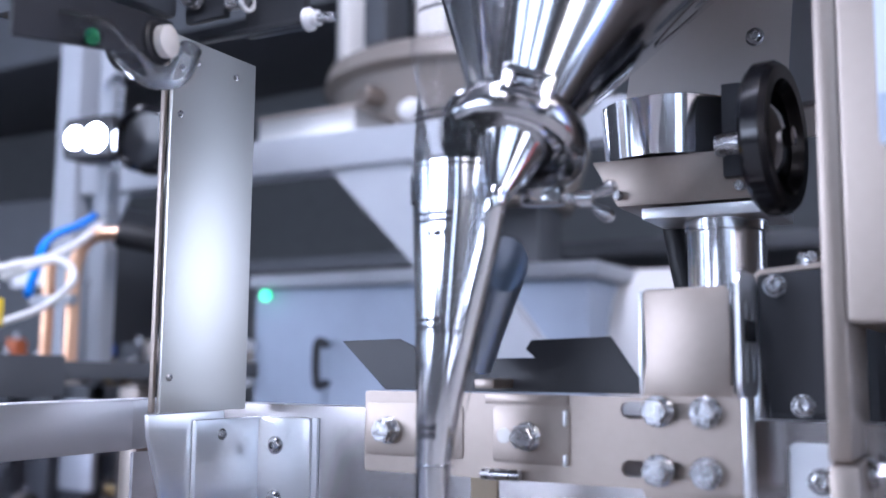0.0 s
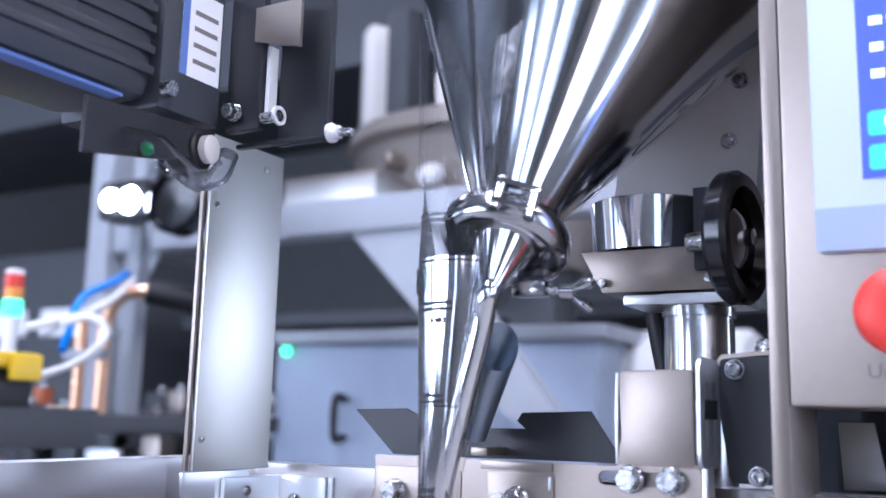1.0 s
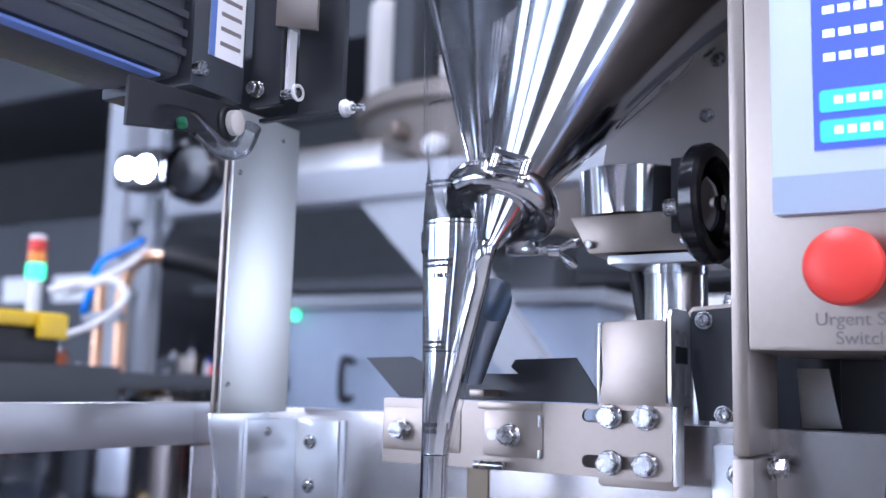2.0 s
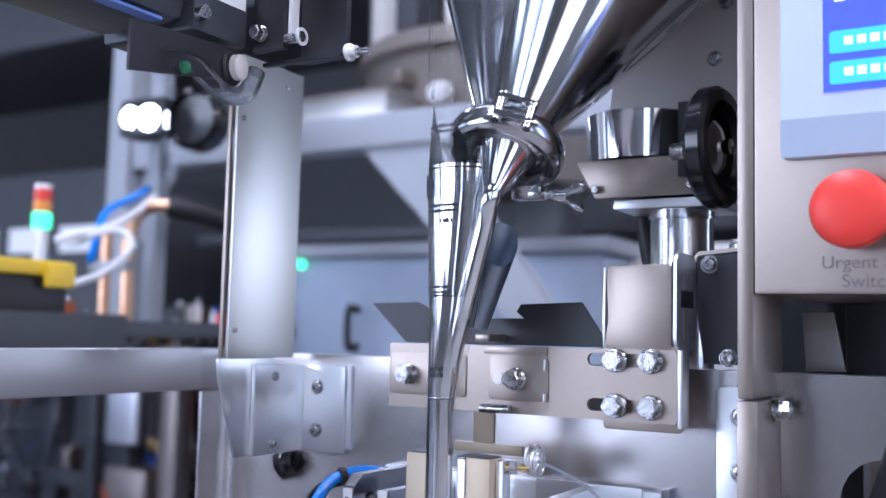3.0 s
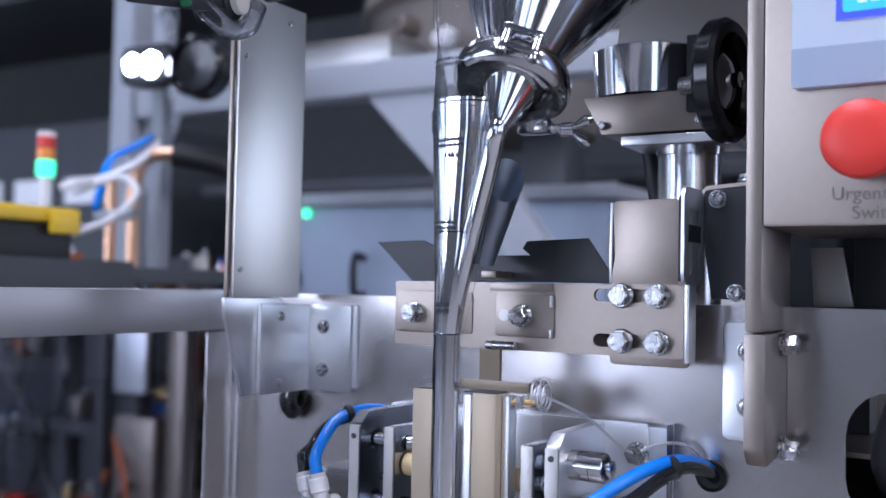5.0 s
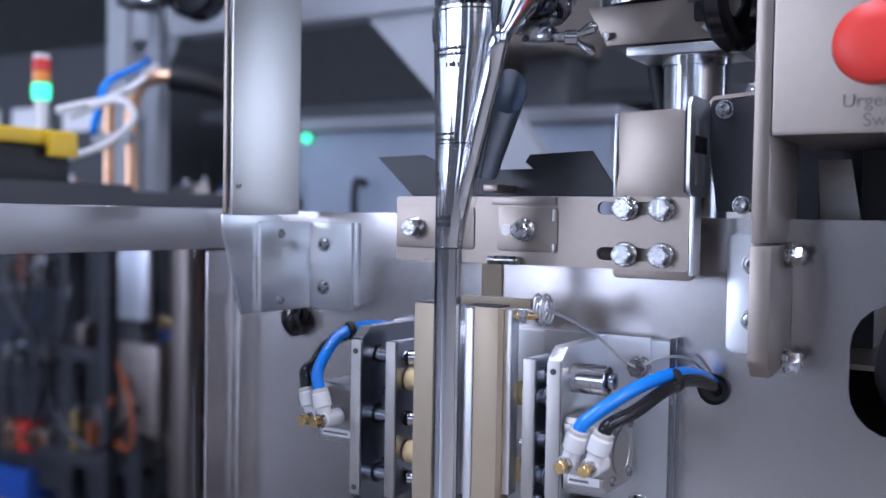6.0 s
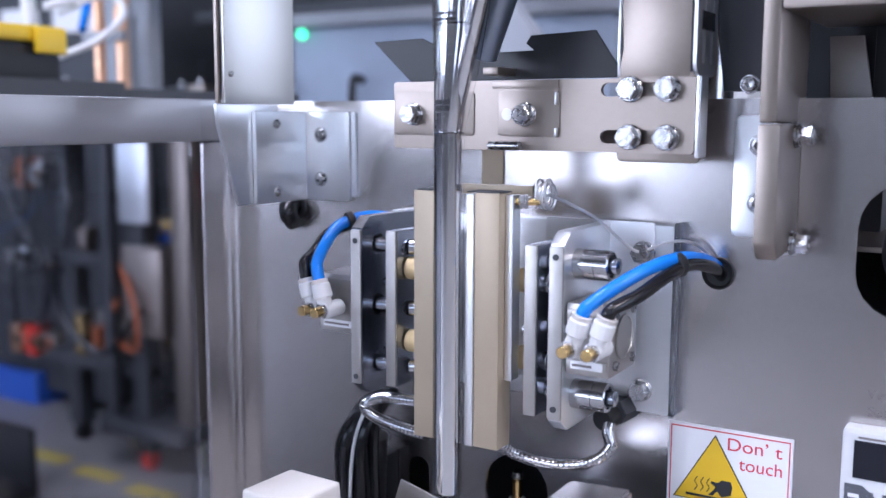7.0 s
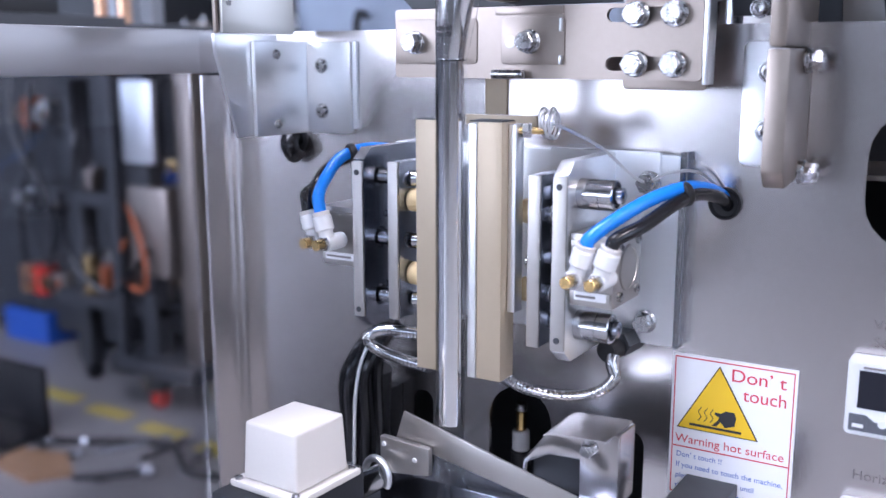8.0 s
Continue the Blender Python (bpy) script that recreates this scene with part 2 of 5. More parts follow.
def prism(outline, axis, d0, d1, holes=(), bev=0.0):
    """A plate: an outline (pairs in the two other axes) between two places on one axis, with openings through it."""
    bm = bmesh.new()
    put = {"x": lambda a, b: (d0, a, b), "y": lambda a, b: (a, d0, b), "z": lambda a, b: (a, b, d0)}[axis]
    edges = []
    for loop in (outline, *holes):
        vs = [bm.verts.new(put(a, b)) for a, b in loop]
        edges += [bm.edges.new((vs[i], vs[(i + 1) % len(vs)])) for i in range(len(vs))]
    if holes:
        fs = [g for g in bmesh.ops.triangle_fill(bm, use_beauty=True, edges=edges)["geom"] if isinstance(g, bmesh.types.BMFace)]
    else:
        fs = [bm.faces.new(bm.verts)]
    ext = bmesh.ops.extrude_face_region(bm, geom=fs)
    move = {"x": (d1 - d0, 0, 0), "y": (0, d1 - d0, 0), "z": (0, 0, d1 - d0)}[axis]
    bmesh.ops.translate(bm, vec=move, verts=[g for g in ext["geom"] if isinstance(g, bmesh.types.BMVert)])
    bmesh.ops.recalc_face_normals(bm, faces=bm.faces)
    if bev:
        es = [e for e in bm.edges if len(e.link_faces) == 2 and e.calc_face_angle(0) > 0.6]
        bmesh.ops.bevel(bm, geom=es, offset=bev, segments=2, affect="EDGES", profile=0.6)
    return bm


def rounded(x0, x1, z0, z1, r, n=6):
    """A rectangle with round corners, as pairs."""
    out = []
    for cx, cz, a in ((x1 - r, z1 - r, 0), (x0 + r, z1 - r, 90), (x0 + r, z0 + r, 180), (x1 - r, z0 + r, 270)):
        out += [(cx + r * math.cos(radians(a + 90 * i / n)), cz + r * math.sin(radians(a + 90 * i / n))) for i in range(n + 1)]
    return out


def part(name, bm, mat, parent=None, label="", smooth=True):
    """Links a bmesh as one mesh object, under a thing or a part."""
    bmesh.ops.recalc_face_normals(bm, faces=bm.faces)
    if smooth:
        for f in bm.faces:
            f.smooth = True
        for e in bm.edges:
            if len(e.link_faces) != 2 or e.calc_face_angle(0) > 0.6:
                e.smooth = False
    me = bpy.data.meshes.new(name)
    bm.to_mesh(me)
    bm.free()
    me.materials.append(M[mat] if isinstance(mat, str) else mat)
    ob = new(name, me)
    if parent:
        ob.parent = parent
        ob.matrix_parent_inverse = parent.matrix_world.inverted()
    if label:
        ob["label"] = label
    return ob


def thing(name, label, category, place=(0, 0, 0), group="", kind=""):
    ob = new(name)
    ob.empty_display_size = 0.02
    ob.location = place
    ob.matrix_world = Matrix.Translation(place)
    return tagged(ob, label, category, group, kind)


def lettering(name, text, size, m, mat, parent, label="", stretch=1.0):
    """Printed words as a thin mesh, at the pose m."""
    cu = bpy.data.curves.new(name, "FONT")
    cu.body, cu.size, cu.extrude = text, size, 0.0001
    tmp = bpy.data.objects.new(name, cu)
    scene.collection.objects.link(tmp)
    me = bpy.data.meshes.new_from_object(tmp.evaluated_get(bpy.context.evaluated_depsgraph_get()))
    bpy.data.objects.remove(tmp)
    me.transform(m @ Matrix.Diagonal((stretch, 1, 1, 1)))
    me.materials.clear()
    me.materials.append(M[mat])
    ob = new(name, me)
    ob.parent = parent
    ob.matrix_parent_inverse = parent.matrix_world.inverted()
    if label:
        ob["label"] = label
    return ob


def hex_bolt(place, towards, r, head, label, group="", washer=1.42, mat="zinc", name="hex_bolt"):
    """A hexagon bolt with spring and flat washer, seated at place."""
    p, d = Vector(place), Vector(towards).normalized()
    t = thing(name, label, "bolt", p, group)
    part("washer", rod(p, p + d * 0.0014, r * washer * 0.82, 24), mat, t)
    part("spring_washer", rod(p + d * 0.0014, p + d * 0.0032, r * 1.12, 20), mat, t)
    hb = hexagon(p + d * 0.0032, p + d * (0.0032 + head), r)
    lathe(hb, p + d * (0.0032 + head), d, [(r * 0.86, 0), (r * 0.80, 0.0005)], 20)
    part("head", hb, mat, t)
    return t


def socket_screw(place, towards, r, label, group="", mat="zinc"):
    """A round-headed screw with a hexagon socket."""
    p, d = Vector(place), Vector(towards).normalized()
    t = thing("socket_screw", label, "screw", p, group)
    part("washer", lathe(bmesh.new(), p, d, [(r * 1.22, 0), (r * 1.22, 0.0008), (r * 0.9, 0.0009)], 24), mat, t)
    part("head", lathe(bmesh.new(), p + d * 0.0006, d, [(r, 0), (r, r * 0.35), (r * 0.78, r * 0.62), (r * 0.5, r * 0.68), (r * 0.46, r * 0.25), (0.0002, r * 0.2)], 24), mat, t)
    return t

# ---------------------------------------------------------------- the hall
def slab(name, label, category, mat, *ext, kind="structure", bev=0.0):
    return tagged(part(name, B(*ext, bev=bev), mat), label, category, kind=kind)


slab("floor", "grey polished concrete workshop floor with stains", "floor", "concrete", -8, 5, -5, 7, -0.1, 0)
slab("ceiling", "dark corrugated workshop roof", "ceiling", "roof", -8, 5, -5, 7, 4.2, 4.3)
slab("wall_north", "grey painted workshop wall", "wall", "wall_paint", -8, 5, 7, 7.2, 0, 4.2)
# unseen windows, added for light and reflections: wall axis, inner and outer face, extent along the wall, openings
# (from, to, sill, head)
BANDS = [
    ("wall_south", "y", -5.0, -5.2, (-8, 5), [(-7.2, -5.44, 0.70, 3.5), (-5.38, -3.56, 0.70, 3.5), (-3.5, -2.6, 0.70, 3.5), (-2.54, -1.45, 0.70, 1.8), (-0.5, 0.3, 2.8, 3.6), (0.7, 1.9, 1.9, 3.6), (2.3, 3.5, 0.3, 3.6)]),
    ("wall_east", "x", 5.0, 5.2, (-5, 7), [(-3.6, -2.2, 0.8, 3.4), (-0.8, 0.6, 0.8, 3.4), (3.2, 4.7, 0.6, 3.2), (5.0, 6.5, 0.6, 3.2)]),
    ("wall_west", "x", -8.0, -8.2, (-5, 7), [(-4.4, -3.0, 0.9, 3.4), (-2.6, -1.2, 0.9, 3.4)]),
]
number = 0
for name, axis, y0, y1, (w0, w1), openings in BANDS:
    out = 1 if y1 > y0 else -1
    holes = [[(a, s), (e, s), (e, t), (a, t)] for a, e, s, t in openings]
    tagged(part(name, prism([(w0, 0), (w1, 0), (w1, 4.2), (w0, 4.2)], axis, y0, y1, holes), "wall_paint"), "grey painted workshop wall with added windows", "wall", kind="structure")
    for a, e, s, t in openings:
        number += 1
        place = ((a + e) / 2, y0, s) if axis == "y" else (y0, (a + e) / 2, s)
        w = thing("window_%d" % number, "unseen grey framed window added to light the machine", "window", place, "hall windows", "structure")
        part("window_frame", prism([(a, s), (e, s), (e, t), (a, t)], axis, y0 + out * .07, y0 + out * .13, [[(a + .05, s + .05), (e - .05, s + .05), (e - .05, t - .05), (a + .05, t - .05)]]), "grey_frame", w)
        m = (a + e) / 2
        part("mullion", prism([(m - .02, s + .05), (m + .02, s + .05), (m + .02, t - .05), (m - .02, t - .05)], axis, y0 + out * .07, y0 + out * .13), "grey_frame", w)
    # a glowing sheet is added outside the openings in place of daylight
    lo, hi = min(o[0] for o in openings) - 0.8, max(o[1] for o in openings) + 0.8
    tagged(part("backdrop", prism([(lo, 0.02), (hi, 0.02), (hi, 4.0), (lo, 4.0)], axis, y0 + out * .85, y0 + out * .9), "day"), "glowing sheet added outside the windows as daylight", "backdrop", kind="structure")
# tube lamps added out of view, one at each overhead area lamp
for x, y in ((-0.4, -1.2), (-2.6, 1.4), (2.6, -0.8)):
    l = thing("ceiling_lamp", "long white tube lamp added under the roof, out of view", "ceiling lamp", (x, y, 3.6), "hall lamps")
    part("housing", B(x - .16, x + .16, y - 1.25, y + 1.25, 3.6, 3.68, bev=.01), "white_plastic", l)
    part("tube", rod((x, y - 1.2, 3.585), (x, y + 1.2, 3.585), 0.014), "tube_lit", l, "lit white tube")
    part("hanger", rod((x, y, 3.68), (x, y, 4.2), 0.01), "dark_steel", l)

# ---------------------------------------------------------------- machine cabinet
def capsule(cx, z0, z1, r, n=10):
    out = [(cx + r * math.cos(radians(180 * i / n)), z1 - r + r * math.sin(radians(180 * i / n))) for i in range(n + 1)]
    return out + [(cx + r * math.cos(radians(180 + 180 * i / n)), z0 + r + r * math.sin(radians(180 + 180 * i / n))) for i in range(n + 1)]


TOP = 1.059
cab = thing("packing_machine", "brushed stainless steel packing machine cabinet with cut-outs", "machine", (0.1, 0.2, 0.0))
holes = [capsule(-0.021, 0.66, 0.833, 0.0225), capsule(-0.095, 0.68, 0.818, 0.008), capsule(0.054, 0.69, 0.819, 0.009),
         capsule(0.102, 0.954, 0.970, 0.0079), capsule(-0.2, 0.975, 0.994, 0.0093), capsule(0.199, 0.945, 1.016, 0.024)]
part("front_panel", prism([(-0.262, 0.2), (0.62, 0.2), (0.62, TOP), (-0.262, TOP)], "y", 0.003, 0.0, holes), "brushed_v", cab, "brushed steel panel with slots and holes", smooth=False)
part("top_lip", B(-0.262, 0.62, 0.003, 0.02, TOP - .003, TOP, bev=.0008), "bright", cab, "folded top edge")
part("corner_strip", prism([(-0.262, 0.2), (-0.2645, 0.2), (-0.2645, TOP - .03), (-0.262, TOP - .03)], "y", 0.0, -0.028), "brushed_v", cab, "narrow folded corner strip")
part("edge_fold", B(-0.2618, -0.2548, -0.0016, -0.0002, 0.2, TOP - .031, bev=.0005), "brushed_v", cab, "narrow raised fold along the edge")
part("side_panel", B(-0.262, -0.259, 0.003, 0.45, 0.2, 0.98), "brushed_v", cab)
part("side_panel", B(0.617, 0.62, 0.003, 0.45, 0.2, TOP), "brushed_v", cab)
# back, bottom and inner wall are coloured dark for the shade inside the cabinet
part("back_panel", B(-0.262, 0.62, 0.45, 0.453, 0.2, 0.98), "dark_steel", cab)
part("deck", B(-0.258, 0.616, 0.021, 0.449, 0.977, 0.98), "satin", cab)
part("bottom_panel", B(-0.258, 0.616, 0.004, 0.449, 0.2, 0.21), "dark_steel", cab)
part("inner_divider", B(-0.255, 0.61, 0.16, 0.165, 0.211, 0.976), "dark_steel", cab, "dark wall added for the shade seen through the slots")
for x in (-0.22, 0.58):
    for y in (0.04, 0.41):
        part("foot", rod((x, y, 0), (x, y, 0.2), 0.02), "rubber", cab)

# side guard frame that runs forward from the panel's edge
guard = thing("guard_frame", "brushed steel guard frame with clear side window", "guard frame", (-0.28, -0.4, 0))
part("top_rail", B(-0.285, -0.262, -0.44, -0.029, 1.0305, 1.0605, bev=.0015), "brushed", guard, "square brushed top rail")
part("top_rail", B(-0.285, -0.2655, -0.0285, 0.02, 1.0305, 1.0605, bev=.0015), "brushed", guard)
part("bottom_rail", B(-0.285, -0.262, -0.44, -0.029, 0.20, 0.23, bev=.0015), "brushed", guard)
part("post", B(-0.285, -0.262, -0.47, -0.4405, 0.0, 1.0605, bev=.0015), "brushed_v", guard)
pane = part("window_pane", B(-0.2745, -0.2715, -0.439, -0.03, 0.231, 1.030), "pane", guard, "clear acrylic pane")
pane.visible_shadow = False

# ---------------------------------------------------------------- left post with its bracket
post = thing("sensor_post", "upright folded stainless sheet post, brushed, with small screws", "post", (-0.19, -0.05, 1.0))
part("web", B(-0.193, -0.190, -0.080, -0.012, 1.0565, 1.262, bev=.0006), "post_steel", post, "wide brushed face")
part("front_flange", B(-0.1962, -0.1931, -0.0828, -0.0802, 1.0565, 1.262, bev=.0009), "satin", post)
part("foot_plate", prism([(-0.088, 1.056), (-0.03, 1.056), (-0.03, 0.9925), (-0.069, 0.9905), (-0.0865, 1.044)], "x", -0.193, -0.190, bev=.0006), "bright", post, "bevelled lower end of the post")
for y, z in ((-0.074, 1.218), (-0.0745, 1.075), (-0.062, 1.250), (-0.030, 1.250), (-0.074, 1.244)):
    socket_screw((-0.190, y, z), (1, 0, 0), 0.0016, "small round-headed steel screw in the post", "post screws")
ang = thing("angle_bracket", "bent bright steel angle bracket bolted to the panel", "bracket", (-0.17, -0.02, 1.02))
part("leg", prism([(-0.056, 1.052), (-0.002, 1.052), (-0.002, 0.9905), (-0.056, 0.9905)], "x", -0.1898, -0.1862, bev=.0012), "bright", ang)
part("flange", prism(rounded(-0.187, -0.149, 0.9905, 1.052, 0.003), "y", -0.0005, -0.0042, bev=.0009), "bright", ang)
part("backing_strip", B(-0.1488, -0.1455, -0.0025, -0.0003, 0.994, 1.052), "bright", ang)
for z in (1.036, 1.0055):
    socket_screw((-0.1735, -0.0042, z), (0, -1, 0), 0.0042, "button-head socket screw with washer", "bracket screws")
for z in (1.0435, 0.998):
    socket_screw((-0.1862, -0.036, z), (1, 0, 0), 0.0026, "small countersunk screw in the bracket", "bracket screws")
gl = thing("cable_gland", "black rubber cable gland and drooping cable", "cable gland", (-0.2, 0, 0.97))
part("gland", lathe(bmesh.new(), (-0.2, 0.0035, 0.985), (0, -1, 0), [(0.0092, 0), (0.0092, 0.0045), (0.0066, 0.005), (0.0066, 0.004)], 24), "rubber", gl)
part("cable", hose([(-0.2, 0.02, 0.986), (-0.2, -0.006, 0.986), (-0.197, -0.012, 0.980), (-0.199, -0.004, 0.974)], 0.0066, 12, 8, 0.0003), "hose", gl, "ribbed black cable")

# ---------------------------------------------------------------- right bar, its angle and the control box
bar = thing("support_bar", "upright flat stainless bar that carries the control box", "bar", (0.14, -0.03, 1.0))
part("upper_bar", B(0.1335, 0.1425, -0.050, 0.020, 1.046, 1.50, bev=.0022), "satin", bar, "rounded brushed edge")
part("lower_bar", prism([(-0.053, 1.0455), (-0.0008, 1.0455), (-0.0008, 0.982), (-0.046, 0.978), (-0.053, 0.986)], "x", 0.1340, 0.1450, bev=.0016), "satin", bar)
fl = thing("angle_plate", "thin steel angle plate beside the bar", "bracket", (0.124, 0, 1.01))
part("plate", prism(rounded(0.1105, 0.1334, 0.984, 1.050, 0.004), "y", -0.0005, -0.0045, bev=.0009), "bright", fl)
for z in (1.034, 1.003):
    socket_screw((0.1245, -0.0045, z), (0, -1, 0), 0.0048, "button-head socket screw with dark washer", "bracket screws")
for z in (1.0395, 0.978 + .006):
    hex_bolt((0.1450, -0.018, z), (1, 0, 0), 0.0055, 0.0055, "zinc hexagon bolt through the upright bar", "bar bolts")

ctl = thing("control_box", "brushed stainless control box with touch screen and stop button", "control box", (0.25, -0.02, 1.1))
part("housing", B(0.1428, 0.420, -0.052, 0.06, 1.100, 1.52, bev=.0022), "satin", ctl, "brushed steel housing")
scr = part("bezel", prism(rounded(0.1575, 0.372, 1.168, 1.330, 0.004), "y", -0.0525, -0.0585, bev=.0012), "panel_grey", ctl, "pale blue-grey plastic screen bezel")
part("bezel_foot", B(0.1578, 0.3715, -0.0592, -0.0586, 1.1685, 1.188), "bezel_low", scr)
part("screen", B(0.1785, 0.352, -0.0591, -0.0586, 1.2000, 1.308), "lcd", scr, "lit blue touch screen")
for z0, z1 in ((1.2035, 1.2150), (1.2190, 1.2305)):
    part("screen_button", prism(rounded(0.1815, 0.232, z0, z1, 0.002), "y", -0.0592, -0.0595), "lcd_button", scr, "lit cyan key")
    for k in range(5):
        part("bar_mark", B(0.1885 + k * .006, 0.1925 + k * .006, -0.0598, -0.0596, z0 + .004, z1 - .0035), "lcd_text", scr)
for k in range(3):
    for j in range(4):
        part("bar_mark", B(0.184 + j * .0075, 0.1895 + j * .0075, -0.0595, -0.0592, 1.2455 + k * .0125, 1.2495 + k * .0125), "lcd_text", scr)
es = thing("stop_button", "red mushroom emergency stop button on the control box", "stop button", (0.192, -0.052, 1.140))
part("collar", lathe(bmesh.new(), (0.1920, -0.0522, 1.1400), (0, -1, 0), [(0.0145, 0), (0.0145, 0.004), (0.0118, 0.0045), (0.0118, 0.008)], 32), "dark_steel", es)
part("mushroom", lathe(bmesh.new(), (0.1920, -0.0604, 1.1400), (0, -1, 0), [(0.0125, 0), (0.0165, 0.001), (0.0188, 0.0045), (0.0190, 0.009), (0.0178, 0.0125), (0.0150, 0.0145), (0.009, 0.0155), (0.0002, 0.0157)], 48), "red_plastic", es)
for s in (-1, 1):
    arc = [(0.1920 + 0.0125 * math.cos(radians(a)) * s, -0.0745, 1.1400 + 0.0125 * math.sin(radians(a))) for a in range(-60, 41, 10)]
    part("turn_arrow", hose(arc, 0.0007, 6, 3), "red_plastic", es, "raised turning arrow")
lettering("caption", "Urgent Stop", 0.0092, pose(0.1755, -0.0524, 1.1128, 90), "grey_ink", ctl, "grey engraved words")
lettering("caption", "Switch", 0.0092, pose(0.1850, -0.0524, 1.1035, 90), "grey_ink", ctl, "grey engraved words")
# parts seen under the box, behind the bar
wp = thing("wheel_bracket", "dark steel bracket under the control box", "bracket", (0.18, 0.06, 1.06))
part("plate", prism([(0.150, 1.059), (0.172, 1.0595), (0.166, 1.094), (0.148, 1.094)], "y", 0.05, 0.046, bev=.0006), "alu", wp)
part("block", B(0.170, 0.22, 0.06, 0.10, 1.058, 1.12, bev=.002), "dark_steel", wp)
cable = thing("control_cable", "black cable bundle hanging from the control box", "cable", (0.2, -0.01, 1.0))
part("cable", hose([(0.212, 0.0, 1.10), (0.214, -0.016, 1.06), (0.211, -0.014, 1.025), (0.199, 0.0, 0.985), (0.198, 0.03, 0.965)], 0.0115, 14, 8), "rubber", cable)

# ---------------------------------------------------------------- clamp plate over the panel
cp = thing("clamp_plate", "matt stainless clamp plate with slots and hexagon bolts", "clamp plate", (0, -0.037, 1.05))
slots = []
for z in (1.0635, 1.0380):
    slots.append(rounded(0.0455, 0.0965 - .006, z - 0.0037, z + 0.0037, 0.0036))
CY = -0.0365
part("rear_plate", prism(rounded(-0.0905, 0.098, 1.0295, 1.0695, 0.002), "y", CY + 0.0032, CY, slots, bev=0), "satin", cp, "long slotted plate", smooth=False)
part("front_plate", prism(rounded(-0.0175, 0.0215, 1.0375, 1.0635, 0.0025), "y", CY - .0002, CY - 0.0008, bev=.0002), "satin", cp, "short raised plate")
part("left_plate", prism(rounded(-0.0895, -0.0335, 1.0375, 1.0635, 0.0025), "y", CY - .0002, CY - 0.0008, bev=.0002), "satin", cp)
part("top_fold", B(-0.0215, 0.0205, CY - .0010, CY - .0002, 1.0648, 1.0692, bev=.0003), "satin", cp)
part("edge_fold", B(0.0985, 0.1012, CY - 0.001, CY + 0.012, 1.0275, 1.0705, bev=.0008), "bright", cp, "bright folded end")
part("shim", prism(rounded(0.054, 0.1, 1.0245, 1.075, 0.003), "y", CY + 0.0068, CY + 0.0036, bev=.0006), "satin", cp)
part("weld_stub", rod((-0.022, CY - .003, 1.0320), (-0.002, CY - .003, 1.0320), 0.0026), "zinc", cp, "short welded stub")
for z in (1.0535, 1.0435):
    part("lug", B(0.0190, 0.0207, CY - .0030, CY - .0009, z + (.002 if z > 1.05 else -.006), z + (.009 if z > 1.05 else -.001), bev=.0005), "bright", cp)
for dx in (0.020, 0.085):
    part("spacer", rod((dx, CY + .0072, 1.051), (dx, -0.0006, 1.051), 0.006), "zinc", cp)
for x, z in ((0.0625, 1.0635), (0.0832, 1.0635), (0.0625, 1.0380), (0.0832, 1.0380)):
    hex_bolt((x, CY - .0002, z), (0, -1, 0), 0.0060, 0.0048, "zinc hexagon bolt with spring washer in the clamp plate", "clamp bolts")
hex_bolt((0.0005, CY - .0009, 1.0500), (0, -1, 0), 0.0058, 0.0052, "zinc hexagon bolt with washers, clamp plate", "clamp bolts")
hex_bolt((-0.0755, CY - .0009, 1.0500), (0, -1, 0), 0.0058, 0.0052, "zinc hexagon bolt with washers, clamp plate", "clamp bolts")
part("bolt_hole", rod((-0.0115, CY - .0014, 1.0500), (-0.0115, CY - .0009, 1.0500), 0.0035), "alu", cp)

bf = thing("film_guide", "dark anodised sheet guide with two wings", "film guide", (-0.02, -0.03, 1.07))
part("wing", prism([(-0.1105, 1.0950), (-0.075, 1.0960), (-0.066, 1.092), (-0.058, 1.0700), (-0.083, 1.0700)], "y", -0.0275, -0.0295, bev=.0004), "black", bf, smooth=False)
part("wing", prism([(-0.0585, 1.0699), (-0.055, 1.0855), (0.001, 1.0865), (-0.004, 1.0905), (-0.001, 1.0950), (0.0385, 1.0965), (0.0565, 1.0705)], "y", -0.0275, -0.0295, bev=.0004), "black", bf, smooth=False)
up = thing("upright_plate", "matt stainless upright plate with rounded corner", "plate", (0.077, -0.034, 1.07))
part("face", prism([(0.0565, 1.0702), (0.0595, 1.085), (0.0580, 1.1155), (0.0600, 1.1172), (0.0945, 1.1180), (0.0965, 1.1160), (0.0968, 1.0702)], "y", -0.0300, -0.0330, bev=.0005), "satin", up)
part("left_fold", prism([(-0.033, 1.0702), (-0.022, 1.0702), (-0.022, 1.085), (-0.020, 1.1155), (-0.033, 1.1165), (-0.034, 1.085)], "x", 0.0563, 0.0582, bev=.0005), "bright", up)

up.location.x -= 0.003
# knuckle bracket behind the plate
kb = thing("hinge_bracket", "black steel hinge bracket with slotted arm and screws", "bracket", (0.115, -0.01, 1.06))
part("side_plate", prism([(0.0962, 1.1235), (0.1332, 1.1265), (0.1332, 1.0625), (0.1052, 1.0625)], "y", -0.006, -0.010, bev=.0006), "black", kb, "black trapezoid plate", smooth=False)
part("slotted_arm", prism(rounded(-0.047, -0.0108, 1.0700, 1.1235, 0.007), "x", 0.0990, 0.1008, [rounded(-0.038, -0.0325, 1.076, 1.112, 0.0026), rounded(-0.0245, -0.019, 1.076, 1.112, 0.0026)]), "bright", kb, "steel arm with two slots", smooth=False)
